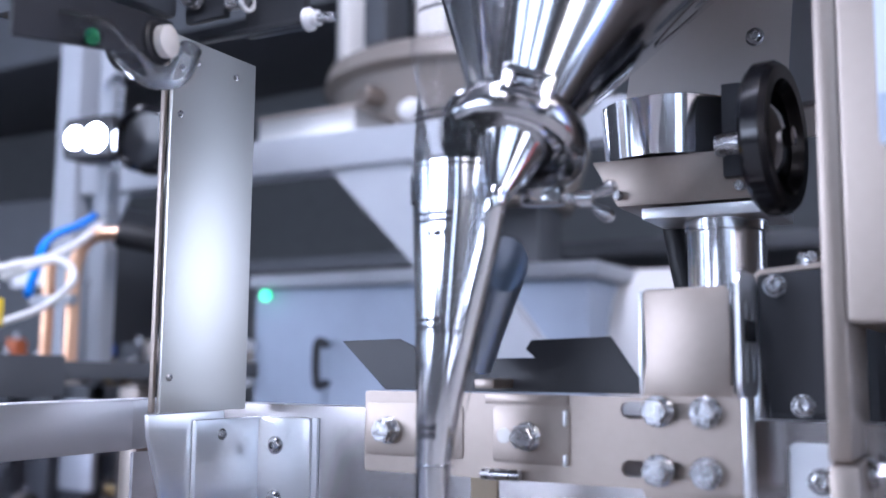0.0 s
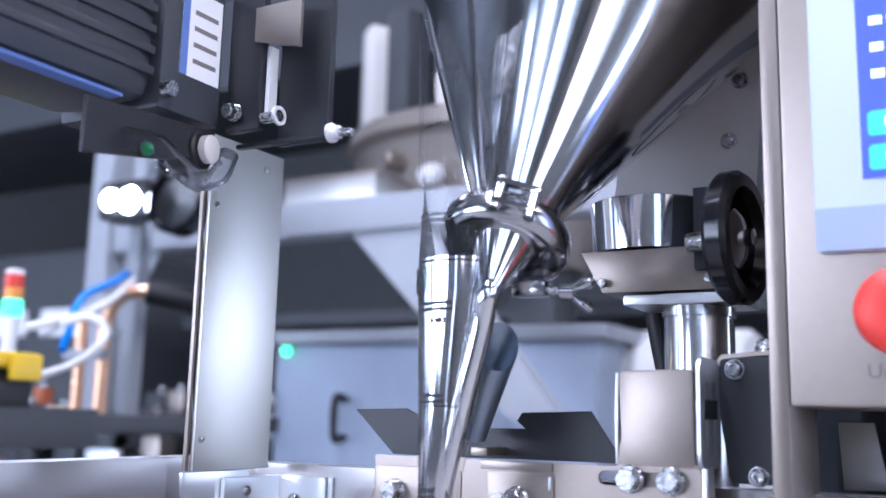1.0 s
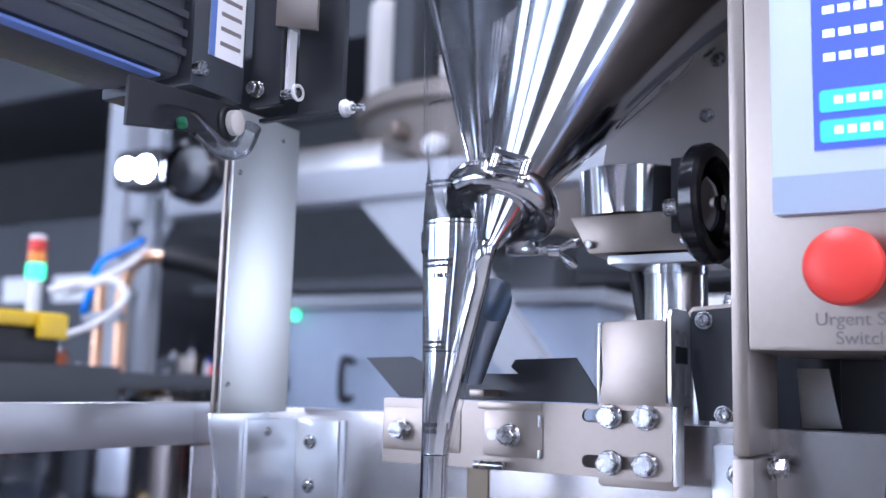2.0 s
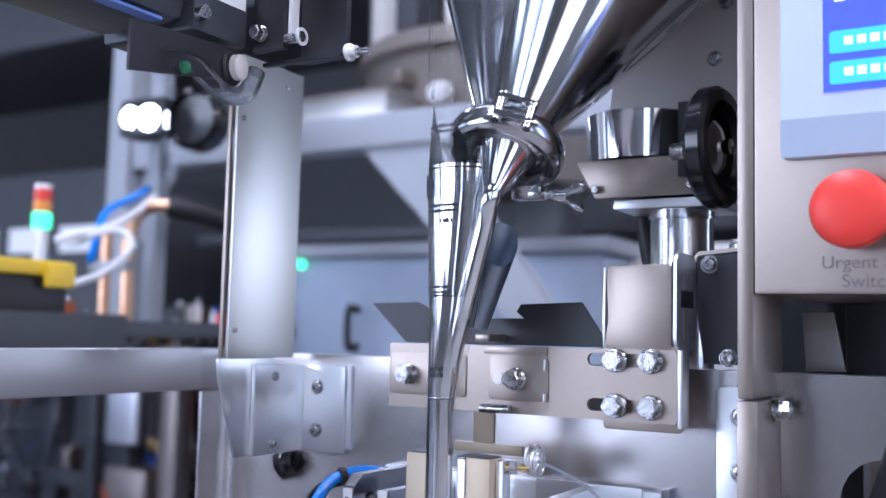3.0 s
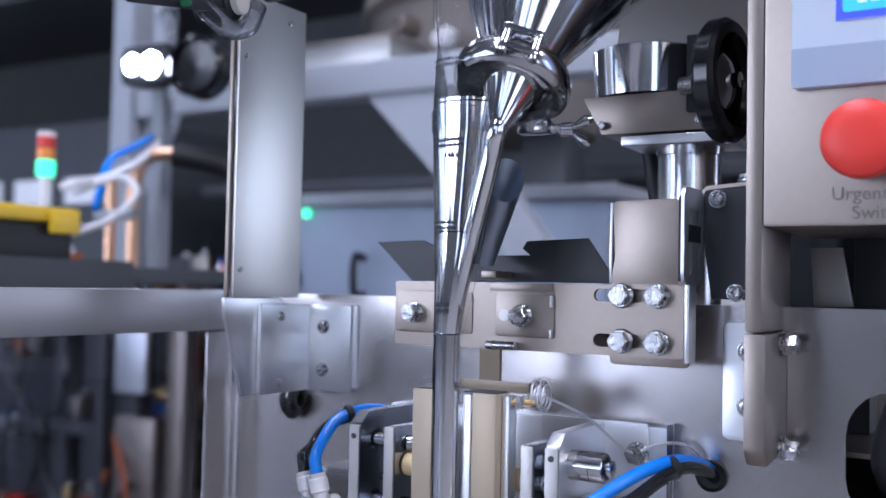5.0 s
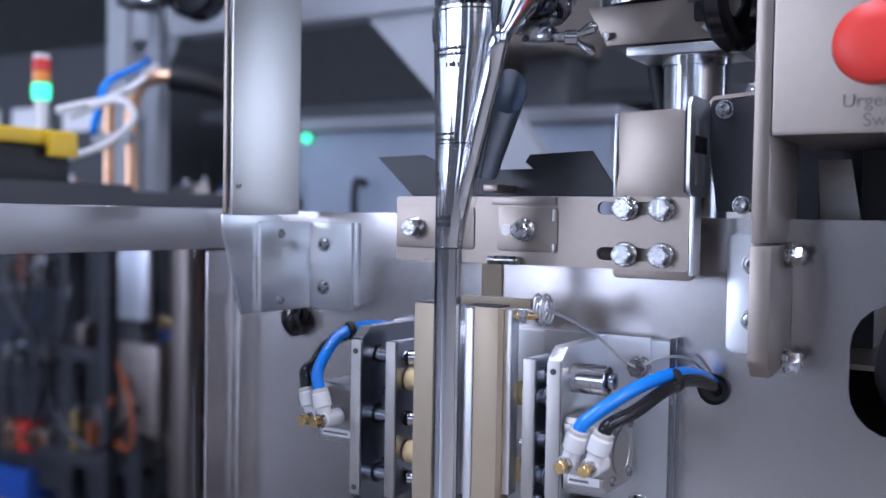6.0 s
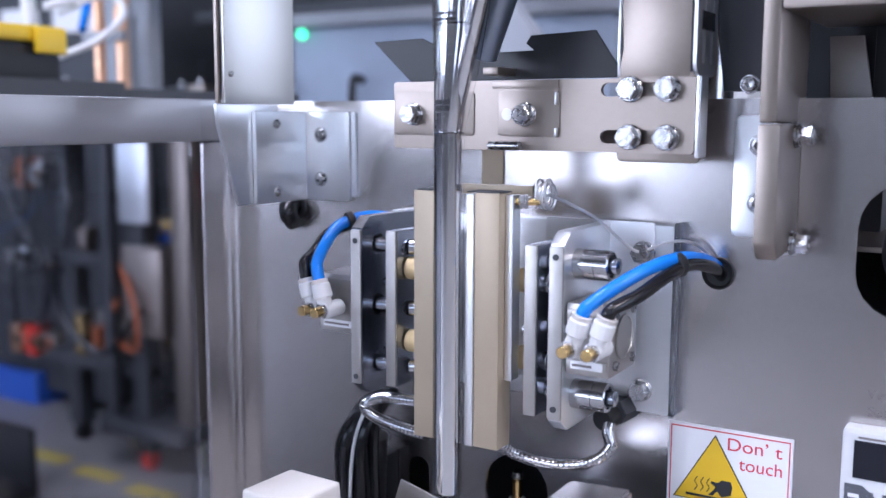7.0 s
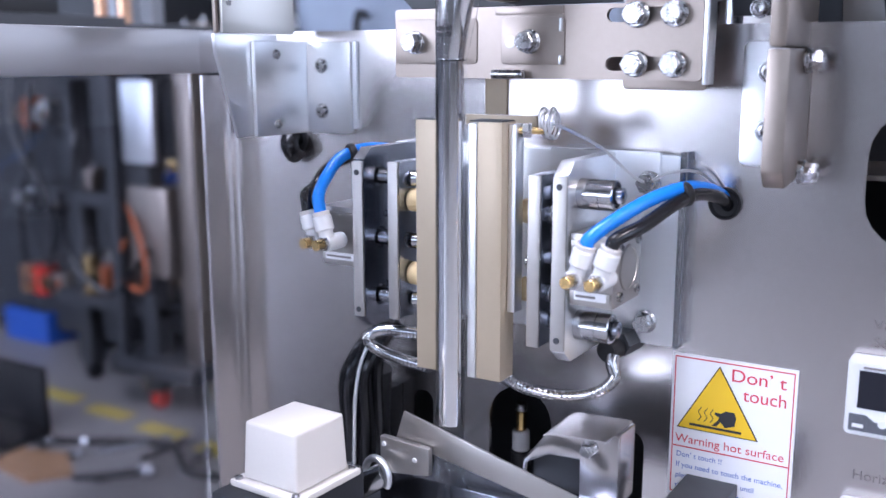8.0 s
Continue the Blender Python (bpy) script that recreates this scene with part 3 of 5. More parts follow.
part("slot_block", B(0.0960, 0.1016, -0.0395, -0.0180, 1.0935, 1.1030, bev=.0006), "gloss_black", kb, "black sliding block in the slots")
# a black sheet behind both slots stands in for the shade seen through them
part("slot_backing", B(0.0972, 0.0986, -0.045, -0.0125, 1.0720, 1.1180), "rubber", kb)
part("top_bend", prism([(0.0990, 1.1200), (0.0998, 1.1240), (0.1022, 1.1265), (0.1332, 1.1290), (0.1332, 1.1268), (0.1026, 1.1243), (0.1012, 1.1232), (0.1006, 1.1200)], "y", -0.0105, 0.024), "satin", kb)
socket_screw((0.1085, -0.010, 1.1190), (0, -1, 0), 0.0042, "socket screw in the black bracket", "hinge screws")
socket_screw((0.1190, -0.010, 1.0662), (0, -1, 0), 0.0042, "socket screw in the black bracket", "hinge screws")
hex_bolt((0.122, 0.006, 1.1284), (0, 0, 1), 0.006, 0.003, "flat zinc bolt on the bracket's top", "hinge screws")

# ---------------------------------------------------------------- machinery on the deck behind
col = thing("steel_column", "polished round steel column with flange", "column", (0.059, 0.1, 0.98))
part("shaft", lathe(bmesh.new(), (0.059, 0.1, 0.980), (0, 0, 1), [(0.0215, -0.0085), (0.0215, 0.178), (0.0228, 0.1785), (0.0228, 0.1845)], 40), "shaft", col)
part("flange", B(0.018, 0.090, 0.075, 0.13, 1.1650, 1.1715, bev=.001), "bright", col)
act = thing("filler_drive", "stainless drive box with bright round housing", "drive unit", (0.03, 0.1, 1.18))
part("lower_box", prism([(-0.012, 1.2010), (0.078, 1.2010), (0.080, 1.1735), (0.003, 1.1735)], "y", 0.14, 0.078, bev=.001), "satin", act, "matt stainless box with slanted side")
part("round_housing", lathe(bmesh.new(), (0.024, 0.115, 1.2015), (0, 0, 1), [(0.034, 0), (0.0385, 0.001), (0.041, 0.034), (0.039, 0.035)], 48), "chrome", act, "polished round housing")
part("shaft_boss", rod((0.064, 0.08, 1.205), (0.092, 0.08, 1.205), 0.009, 24), "dark_steel", act)
part("end_plate", B(0.064, 0.074, 0.072, 0.13, 1.1850, 1.236, bev=.001), "dark_steel", act)
for x in (0.004, 0.072):
    part("screw", rod((x, 0.078, 1.180), (x, 0.073, 1.180), 0.0028), "zinc", act)
hw = thing("handwheel", "black round handwheel with polished hub", "handwheel", (0.105, 0.05, 1.2))
part("rim", lathe(bmesh.new(), (0.093, 0.06, 1.2000), (1, -0.12, 0), [(0.029, 0), (0.037, 0.0), (0.0395, 0.003), (0.0395, 0.011), (0.037, 0.014), (0.030, 0.014), (0.027, 0.008), (0.029, 0.0)], 48, False), "gloss_black", hw, "thick black rim")
part("disc", lathe(bmesh.new(), (0.094, 0.06, 1.2000), (1, -0.12, 0), [(0.03, 0), (0.03, 0.002)], 40), "dark_plate", hw)
part("hub", lathe(bmesh.new(), (0.096, 0.06, 1.2000), (1, -0.12, 0), [(0.018, 0), (0.018, 0.005), (0.012, 0.008), (0.005, 0.009), (0.005, 0.014), (0.0002, 0.0145)], 32), "chrome", hw, "polished hub with a screw")
part("spindle", rod((0.070, 0.063, 1.2000), (0.095, 0.06, 1.2000), 0.006), "zinc", hw)
fit = thing("black_fitting", "black branched pneumatic fitting with hoses", "fitting", (0.03, 0.12, 1.1))
part("body", hose([(0.022, 0.125, 1.168), (0.026, 0.125, 1.145), (0.030, 0.125, 1.125)], 0.007, 12, 5), "rubber", fit)
part("hose", hose([(0.030, 0.125, 1.13), (0.020, 0.125, 1.11), (0.012, 0.13, 1.08), (0.01, 0.13, 0.99)], 0.004, 10, 6), "hose", fit)
part("hose", hose([(0.032, 0.125, 1.13), (0.040, 0.125, 1.11), (0.044, 0.13, 1.08), (0.046, 0.13, 0.99)], 0.004, 10, 6), "hose", fit)
bp = thing("backing_sheet", "warm grey painted rear panel with bolts", "panel", (0.1, 0.2, 1.3))
part("sheet", prism([(-0.040, 1.228), (0.30, 1.235), (0.30, 1.62), (0.02, 1.62)], "y", 0.200, 0.204), "beige_sheet", bp)
part("frame_strip", prism([(0.075, 1.25), (0.093, 1.25), (0.125, 1.60), (0.105, 1.60)], "y", 0.199, 0.188, bev=.001), "grey_frame", bp, "pale diagonal strip")
part("support", B(0.12, 0.16, 0.205, 0.24, 0.965, 1.6), "dark_steel", bp)
for x, z in ((0.0864, 1.227), (0.0838, 1.2683), (0.0916, 1.307)):
    socket_screw((x, 0.0920, z), (0, -1, 0), 0.0043, "steel bolt on the grey rear panel", "panel bolts")

for o, k, place in ((col, 0.917, (0.0757, 0.045, 0.9878)), (act, 0.917, (0.0492, 0.045, 1.1712)), (hw, 0.917, (0.1118, -0.0009, 1.1895)), (fit, 0.917, (0.0492, 0.0633, 1.0978)), (bp, 0.86, (0.1225, 0.0932, 1.2683))):
    o.scale, o.location = (k, k, k), place

# ---------------------------------------------------------------- hopper, clamp ring and forming tube
RC = Vector((0.0125, -0.079, 1.181))
AX = Vector((0.03, 0.48, 0.90)).normalized()


def RIM(a):
    """A point of the long oval rim on the cone's flank."""
    h, turn = 0.112 + 0.036 * math.sin(radians(a)), radians(-146) + 0.11 * math.cos(radians(a))
    q = AX.to_track_quat("Z", "Y").to_matrix()
    r = 0.0178 + (h - 0.009) * 0.494 + 0.0008
    return RC + q @ Vector((r * math.cos(turn), r * math.sin(turn), h))


hop = thing("hopper", "polished stainless cone hopper tilted over the forming tube", "hopper", RC)
part("cone", lathe(bmesh.new(), RC + AX * 0.006, AX, [(0.0235, 0), (0.0235, 0.0012), (0.0175, 0.0016), (0.0178, 0.003), (0.1534, 0.2775), (0.1554, 0.2775), (0.0190, 0.0026)], 96, False), "chrome", hop, "polished cone")
part("lower_cone", lathe(bmesh.new(), RC - AX * 0.004, -AX, [(0.0235, -0.0045), (0.0235, -0.002), (0.0185, 0.0), (0.0066, 0.0245), (0.0062, 0.027)], 64, False), "chrome", hop, "short lower cone")
tip = RC - AX * 0.030
part("spout", hose([tip + AX * 0.004, tip - AX * 0.004, (0.0066, -0.0925, 1.135), (-0.0052, -0.0905, 1.095), (-0.0165, -0.088, 1.055)], 0.0056, 20, 8), "chrome", hop, "narrow spout pipe")
part("window_rim", hose([RIM(a) for a in range(0, 361, 15)], 0.0012, 8, 2), "chrome", hop, "oval welded rim")
ring = thing("clamp_ring", "cast stainless clamp ring with hinge and wing nut", "clamp", RC)
part("band", lathe(bmesh.new(), RC, AX, [(0.0240, -0.0060), (0.0258, -0.0084), (0.0290, -0.0089), (0.0318, -0.0068), (0.0331, -0.0036), (0.0335, 0.0), (0.0331, 0.0036), (0.0318, 0.0068), (0.0290, 0.0089), (0.0258, 0.0084), (0.0240, 0.0060), (0.0240, -0.0060)], 64, False), "cast", ring, "round cast band")
q = AX.to_track_quat("Z", "Y").to_matrix().to_4x4()
side = Vector((0.46, -0.89, 0)) - AX * Vector((0.46, -0.89, 0)).dot(AX)
side.normalize()
across = AX.cross(side)
HG = Matrix.Translation(RC + side * 0.0355) @ Matrix((across, side, AX)).transposed().to_4x4()
hb = bmesh.new()
for zz in (-0.0075, 0.0045):
    box(hb, -0.0105, 0.0105, -0.003, 0.004, zz, zz + 0.0035, 0.001)
part("hinge", hb, "chrome", ring, "two hinge links")
ring.children[-1].data.transform(HG)
for s in (-1, 1):
    hp = rod((s * 0.0085, 0.0005, -0.0095), (s * 0.0085, 0.0005, 0.0095), 0.0028)
    o = part("hinge_pin", hp, "chrome", ring)
    o.data.transform(HG)
back = RC + across * -0.02 - side * 0.03
wn = Vector((0.041, -0.066, 1.1545))
part("clamp_screw", rod((0.014, -0.074, 1.1560), wn, 0.0028), "zinc", ring)
part("screw_lug", B(0.014, 0.033, -0.076, -0.066, 1.1520, 1.1600, bev=.002), "cast", ring)
for s in (1, -1):
    d = Vector((0.75, 0.25, 0.45 * s - 0.1)).normalized()
    part("wing", lathe(bmesh.new(), wn - Vector((.001, 0, 0)), d, [(0.0022, 0), (0.0019, 0.006), (0.0032, 0.010), (0.0034, 0.013), (0.0015, 0.0155)], 14), "cast", ring, "wing of the nut")
part("wing_hub", rod(wn - Vector((0.004, 0.001, 0)), wn + Vector((0.003, 0.001, 0)), 0.0042), "cast", ring)

TX, TY = -0.0208, -0.088
ft = thing("forming_tube", "polished steel forming tube that tapers downward", "forming tube", (TX, TY, 0.84))
bm = bmesh.new()
rings = [(1.170, -0.0106, 0.0190), (1.154, -0.0110, 0.0178), (1.100, -0.0158, 0.0118), (1.096, -0.0158, 0.0118), (1.042, TX, 0.0079), (1.038, TX, 0.0073), (0.838, TX, 0.0073)]
prev = None
for z, cx, r in rings:
    f = 0.018 if z < 1.05 else 0.016
    wave = [r * (1 + f * math.cos(7 * 2 * math.pi * i / 96 + 40 * z) + 0.5 * f * math.cos(11 * 2 * math.pi * i / 96)) for i in range(96)]
    cur = [bm.verts.new((cx + w * math.cos(2 * math.pi * i / 96), TY + 0.9 * w * math.sin(2 * math.pi * i / 96), z)) for i, w in enumerate(wave)]
    if prev:
        for i in range(96):
            bm.faces.new((prev[i], prev[(i + 1) % 96], cur[(i + 1) % 96], cur[i]))
    prev = cur
part("tube", bm, "tube_steel", ft, "polished tapering tube")
for z, cx, r in ((1.168, -0.0106, 0.0193), (1.097, -0.0158, 0.0121), (1.040, TX, 0.0081)):
    rr = [(cx + r * math.cos(2 * math.pi * i / 24), TY + 0.9 * r * math.sin(2 * math.pi * i / 24), z) for i in range(25)]
    part("bead", hose(rr, 0.0005, 6, 2), "chrome", ft, "thin welded ring")
fm = thing("plastic_film", "clear printed plastic film wrapped round the forming tube", "film", (TX, TY, 0.8))
bm = bmesh.new()
prev = None
N = 80
for z, cx, r, fin in ((1.300, -0.002, 0.030, 0.0), (1.215, -0.0085, 0.0225, 0.0), (1.172, -0.0100, 0.0200, 0.0), (1.152, -0.0102, 0.0196, 0.0), (1.100, -0.0140, 0.0148, 0.0), (1.070, -0.0165, 0.0117, 0.0), (1.040, -0.0203, 0.0084, 0.0), (0.838, TX, 0.0083, 0.0)):
    a0, a1 = (200, 330) if z > 1.18 else (95, 395)
    pleat = [r * (1 + 0.012 * math.cos(0.55 * i + 25 * z) + 0.008 * math.cos(0.9 * i)) for i in range(N + 1)]
    cur = [bm.verts.new((cx + w * math.cos(radians(a0 + (a1 - a0) * i / N)), TY + 0.92 * w * math.sin(radians(a0 + (a1 - a0) * i / N)), z)) for i, w in enumerate(pleat)]
    if prev:
        for i in range(N):
            bm.faces.new((prev[i], prev[i + 1], cur[i + 1], cur[i]))
    prev = cur
film = part("sheet", bm, "film", fm, "clear film sheet")
film.visible_shadow = False
bm = bmesh.new()
prev = None
for k in range(30):
    z = 0.8378 - 0.003 * k
    g = min(1, k / 6)
    ring_r = [0.0083 * (1 + g * (0.05 * math.sin(0.9 * k) + 0.07 * noise.noise((0.21 * i, 0.5 * k, 1.7)) + 0.03 * math.cos(0.7 * i + 0.5 * k))) for i in range(48)]
    cur = [bm.verts.new((TX + w * math.cos(2 * math.pi * i / 48), TY + 0.92 * w * math.sin(2 * math.pi * i / 48), z)) for i, w in enumerate(ring_r)]
    if prev:
        for i in range(48):
            bm.faces.new((prev[i], prev[(i + 1) % 48], cur[(i + 1) % 48], cur[i]))
    prev = cur
loose = part("loose_end", bm, "loose_film", fm, "creased empty film below the tube")
loose.visible_shadow = False
hoop = part("hoop", lathe(bmesh.new(), (-0.0102, TY, 1.1525), (0, 0, 1), [(0.0199, 0), (0.0203, 0.0003), (0.0206, 0.0125), (0.0202, 0.0128)], 48, False), "clear", ft, "clear plastic hoop")
hoop.visible_shadow = False
# printing on the film: plain bars, unreadable or private
def print_marks(z, cx, r, a0, n, w, h, rows=1, gap=0.003):
    for row in range(rows):
        for k in range(n):
            a = radians(a0 + k * math.degrees(w * 1.35 / r))
            c, s = math.cos(a), math.sin(a)
            o = part("printed_bar", B(-w / 2, w / 2, -0.00008, 0.00008, 0, h * (0.75 + 0.25 * ((k * 7 + row) % 3) / 2)), "ink", fm)
            o.data.transform(Matrix.Translation((cx + (r + .0003) * c, TY + 0.92 * (r + .0003) * s, z - row * gap)) @ Matrix.Rotation(a + math.pi / 2, 4, "Z"))
print_marks(1.190, -0.0095, 0.0210, 232, 9, 0.0017, 0.0019, 2)
print_marks(1.146, -0.0107, 0.0192, 232, 10, 0.0016, 0.0019, 2)
print_marks(1.137, -0.0113, 0.0184, 262, 3, 0.0014, 0.003, 1)
print_marks(1.101, -0.0139, 0.0151, 225, 8, 0.0015, 0.0017, 2)
print_marks(1.055, -0.0185, 0.0102, 235, 6, 0.0013, 0.0026, 2, 0.0033)
print_marks(1.235, -0.0068, 0.0244, 240, 9, 0.0016, 0.0019, 1)
print_marks(1.262, -0.0048, 0.0268, 250, 8, 0.0016, 0.0019, 1)

sc = thing("scoop", "half-round bent steel scoop behind the film", "scoop", (0, -0.05, 1.085))
s0, s1 = Vector((-0.0205, -0.052, 1.083)), Vector((0.0010, -0.062, 1.1285))
d = (s1 - s0).normalized()
u = d.cross(Vector((0.85, 0.53, 0))).normalized()
v = d.cross(u)
bm = bmesh.new()
grid = []
for j in range(13):
    cc = s0.lerp(s1, j / 12)
    rr = 0.0088 + 0.0016 * (j / 12)
    row = []
    for i in range(32):
        an = 2 * math.pi * i / 32
        off = rr * (math.cos(an) * u + math.sin(an) * v)
        row.append(bm.verts.new(cc + off + d * (0.0110 * (j / 12) ** 2 * (0.8 * off.y - 0.6 * off.x) / rr)))
    grid.append(row)
for p, q in zip(grid, grid[1:]):
    for i in range(32):
        bm.faces.new((p[i], p[(i + 1) % 32], q[(i + 1) % 32], q[i]))
bmesh.ops.solidify(bm, geom=bm.faces[:], thickness=0.0006)
part("shell", bm, "scoop", sc)
part("tab", B(-0.020, -0.010, -0.052, -0.0297, 1.072, 1.0765, bev=.001), "satin", sc)

# ---------------------------------------------------------------- vertical sealing unit
su = thing("sealing_unit", "steel base plate of the vertical sealing unit", "sealing unit", (0, -0.01, 0.93))
part("base_plate", prism(rounded(-0.110, 0.081, 0.878, 0.988, 0.002), "y", -0.0006, -0.010, bev=.0008), "bright", su, "bright ground base plate")
part("edge_plate", prism(rounded(0.0813, 0.0845, 0.878, 0.990, 0.0008), "y", -0.0006, -0.012, bev=.0004), "clear", su, "clear edge strip")
part("slide_plate", prism(rounded(0.003, 0.070, 0.990 - .032, 0.9895, 0.001), "y", -0.0105, -0.0125), "bright", su)
for x, z in ((0.0645, 0.9725), (0.0645, 0.8915)):
    hex_bolt((x, -0.0102 if z < .95 else -0.0127, z), (0, -1, 0), 0.0058, 0.005, "zinc bolt with washer in the base plate", "base bolts")


seen = set(scene.objects)


def side_plate(name, label, x0, x1, z0, z1, y0, mat, bores=(), cut=0.008):
    """An upright plate across the unit with two cut corners and round bores."""
    t = thing(name, label, "plate", ((x0 + x1) / 2, -0.04, z0))
    outline = [(-0.0105, z0), (y0 + cut, z0), (y0, z0 + cut * .8), (y0, z1 - cut * .8), (y0 + cut, z1), (-0.0105, z1)]
    hl = [[(y + r * math.cos(2 * math.pi * i / 24), z + r * math.sin(2 * math.pi * i / 24)) for i in range(24)] for y, z, r in bores]
    part("plate", prism(outline, "x", x0, x1, hl, bev=0 if hl else .0008), mat, t, smooth=not hl)
    return t


JZ = (0.972, 0.935, 0.899)
l2 = side_plate("end_plate", "dark polished end plate with bores, pale ground edge", -0.0912, -0.0838, 0.881, 0.9895, -0.0765, "dark_plate", [(-0.060, z, 0.0066) for z in JZ])
part("ground_edge", prism(rounded(-0.0911, -0.0839, 0.8885, 0.982, .001), "y", -0.0767, -0.0783, bev=.0004), "alu", l2, "pale ground front edge")
r2 = side_plate("end_plate", "clear bright end plate with ground edge", 0.0385, 0.0468, 0.8795, 0.9885, -0.0765, "bright")
part("ground_edge", prism(rounded(0.0386, 0.0467, 0.887, 0.981, .001), "y", -0.0767, -0.0783, bev=.0004), "alu", r2, "pale ground front edge")
l1 = thing("jaw_plate", "dark jaw plate with pale ground edge", "plate", (-0.064, -0.05, 0.89))
part("plate", B(-0.0672, -0.0602, -0.0745, -0.030, 0.8895, 0.9825, bev=.0006), "dark_plate", l1)
part("ground_edge", B(-0.0671, -0.0603, -0.0763, -0.0746, 0.8895, 0.9825, bev=.0005), "alu", l1, "pale ground edge")
r1 = thing("jaw_plate", "dark jaw plate with pale ground edge", "plate", (0.027, -0.05, 0.885))
part("plate", B(0.0232, 0.0308, -0.0745, -0.030, 0.8865, 0.9805, bev=.0006), "dark_plate", r1)
part("ground_edge", B(0.0233, 0.0307, -0.0763, -0.0746, 0.8865, 0.9805, bev=.0005), "alu", r1, "pale ground edge")
for x in (-0.0875, 0.0425):
    for z in (0.9755, 0.893):
        part("grub_screw", rod((x, -0.0783, z), (x, -0.0792, z), 0.0017), "dark_steel", l2 if x < 0 else r2)

bl = thing("sealing_bar", "beige coated heated sealing bar", "sealing bar", (-0.033, -0.08, 0.866), "sealing bars")
part("bar", B(-0.0415, -0.0235, -0.0855, -0.068, 0.8665, 1.008, bev=.0006), "tan", bl)
br = thing("sealing_bar", "beige coated heated sealing bar with steel flank", "sealing bar", (0.005, -0.08, 0.866), "sealing bars")
part("bar", B(-0.0025, 0.0125, -0.0855, -0.070, 0.8665, 1.008, bev=.0006), "tan", br)
part("flank", prism([(-0.0862, 0.8665), (-0.0862, 1.007), (-0.070, 1.0078), (-0.070, 0.8665)], "x", -0.0078, -0.0027, bev=.0005), "bright", br, "bright steel flank")
part("rear_block", B(0.0128, 0.0175, -0.079, -0.070, 0.905, 1.007, bev=.0006), "bright", br)
part("cap", B(-0.0075, 0.012, -0.085, -0.071, 1.0081, 1.0088), "dark_steel", br)
part("cap", B(-0.040, -0.024, -0.085, -0.069, 1.0081, 1.0088), "dark_steel", bl)
for z in (0.9595, 0.9155):
    s = thing("insulating_spacer", "pale yellow round insulating spacer between bar and plate", "spacer", (-0.05, -0.06, z), "spacers")
    part("sleeve", rod((-0.0600, -0.062, z), (-0.0417, -0.062, z), 0.0068, 24), "spacer", s)
    s = thing("insulating_spacer", "pale yellow round insulating spacer between bar and plate", "spacer", (0.02, -0.06, z), "spacers")
    part("sleeve", rod((0.0128, -0.060, z - .001), (0.0230, -0.060, z - .001), 0.0068, 24), "spacer", s)
    hex_bolt((0.0309, -0.062, z - .001), (1, 0, 0), 0.0045, 0.0035, "small steel bolt in the jaw plate", "jaw bolts")
    part("bolt_end", rod((-0.0673, -0.065, z - .002), (-0.0700, -0.065, z - .002), 0.0022), "zinc", l1)
    part("bolt_end", rod((-0.0838, -0.050, z - .012 + .0), (-0.0815, -0.050, z - .012), 0.0022), "zinc", l2)
for i, z in enumerate(JZ):
    g = thing("guide_rod", "polished steel guide rod between the plates", "rod", (-0.075, -0.04, z), "guide rods")
    part("rod", rod((-0.0985, -0.060, z), (-0.0673, -0.060, z), 0.0046, 24), "chrome", g)
    part("collar", rod((-0.0985, -0.060, z), (-0.0913, -0.060, z), 0.0066, 24), "zinc", g)
    part("rod_end", rod((-0.0601, -0.062, z), (-0.0555, -0.060, z), 0.0046, 24), "cast", g, "rod end with socket")
for z in (0.9705, 0.8985):
    g = thing("linear_bearing", "polished steel bearing sleeve on a guide rod", "bearing", (0.06, -0.06, z), "bearings")
    part("rod", rod((0.0309, -0.060, z), (0.0384, -0.060, z), 0.0045, 24), "chrome", g)
    part("sleeve", lathe(bmesh.new(), (0.0469, -0.060, z), (1, 0, 0), [(0.0082, 0), (0.0082, 0.012), (0.0078, 0.0122), (0.0078, 0.0135), (0.0082, 0.0137), (0.0082, 0.0195), (0.0075, 0.0200), (0.0062, 0.0200), (0.006, 0.0185), (0.0002, 0.0185)], 32), "cast", g, "ground sleeve")
    part("cap_ring", lathe(bmesh.new(), (0.0650, -0.060, z), (1, 0, 0), [(0.0058, 0), (0.0058, 0.0008), (0.0044, 0.0008), (0.0044, 0.0055), (0.0035, 0.006), (0.0002, 0.006)], 24), "dark_plate", g)
part("middle_rod", rod((0.0309, -0.058, 0.9335), (0.0384, -0.058, 0.9335), 0.0042), "chrome", r1)
part("rod_tip", rod((0.0205, -0.071, 0.9335), (0.0232, -0.071, 0.9335), 0.003), "zinc", r1)


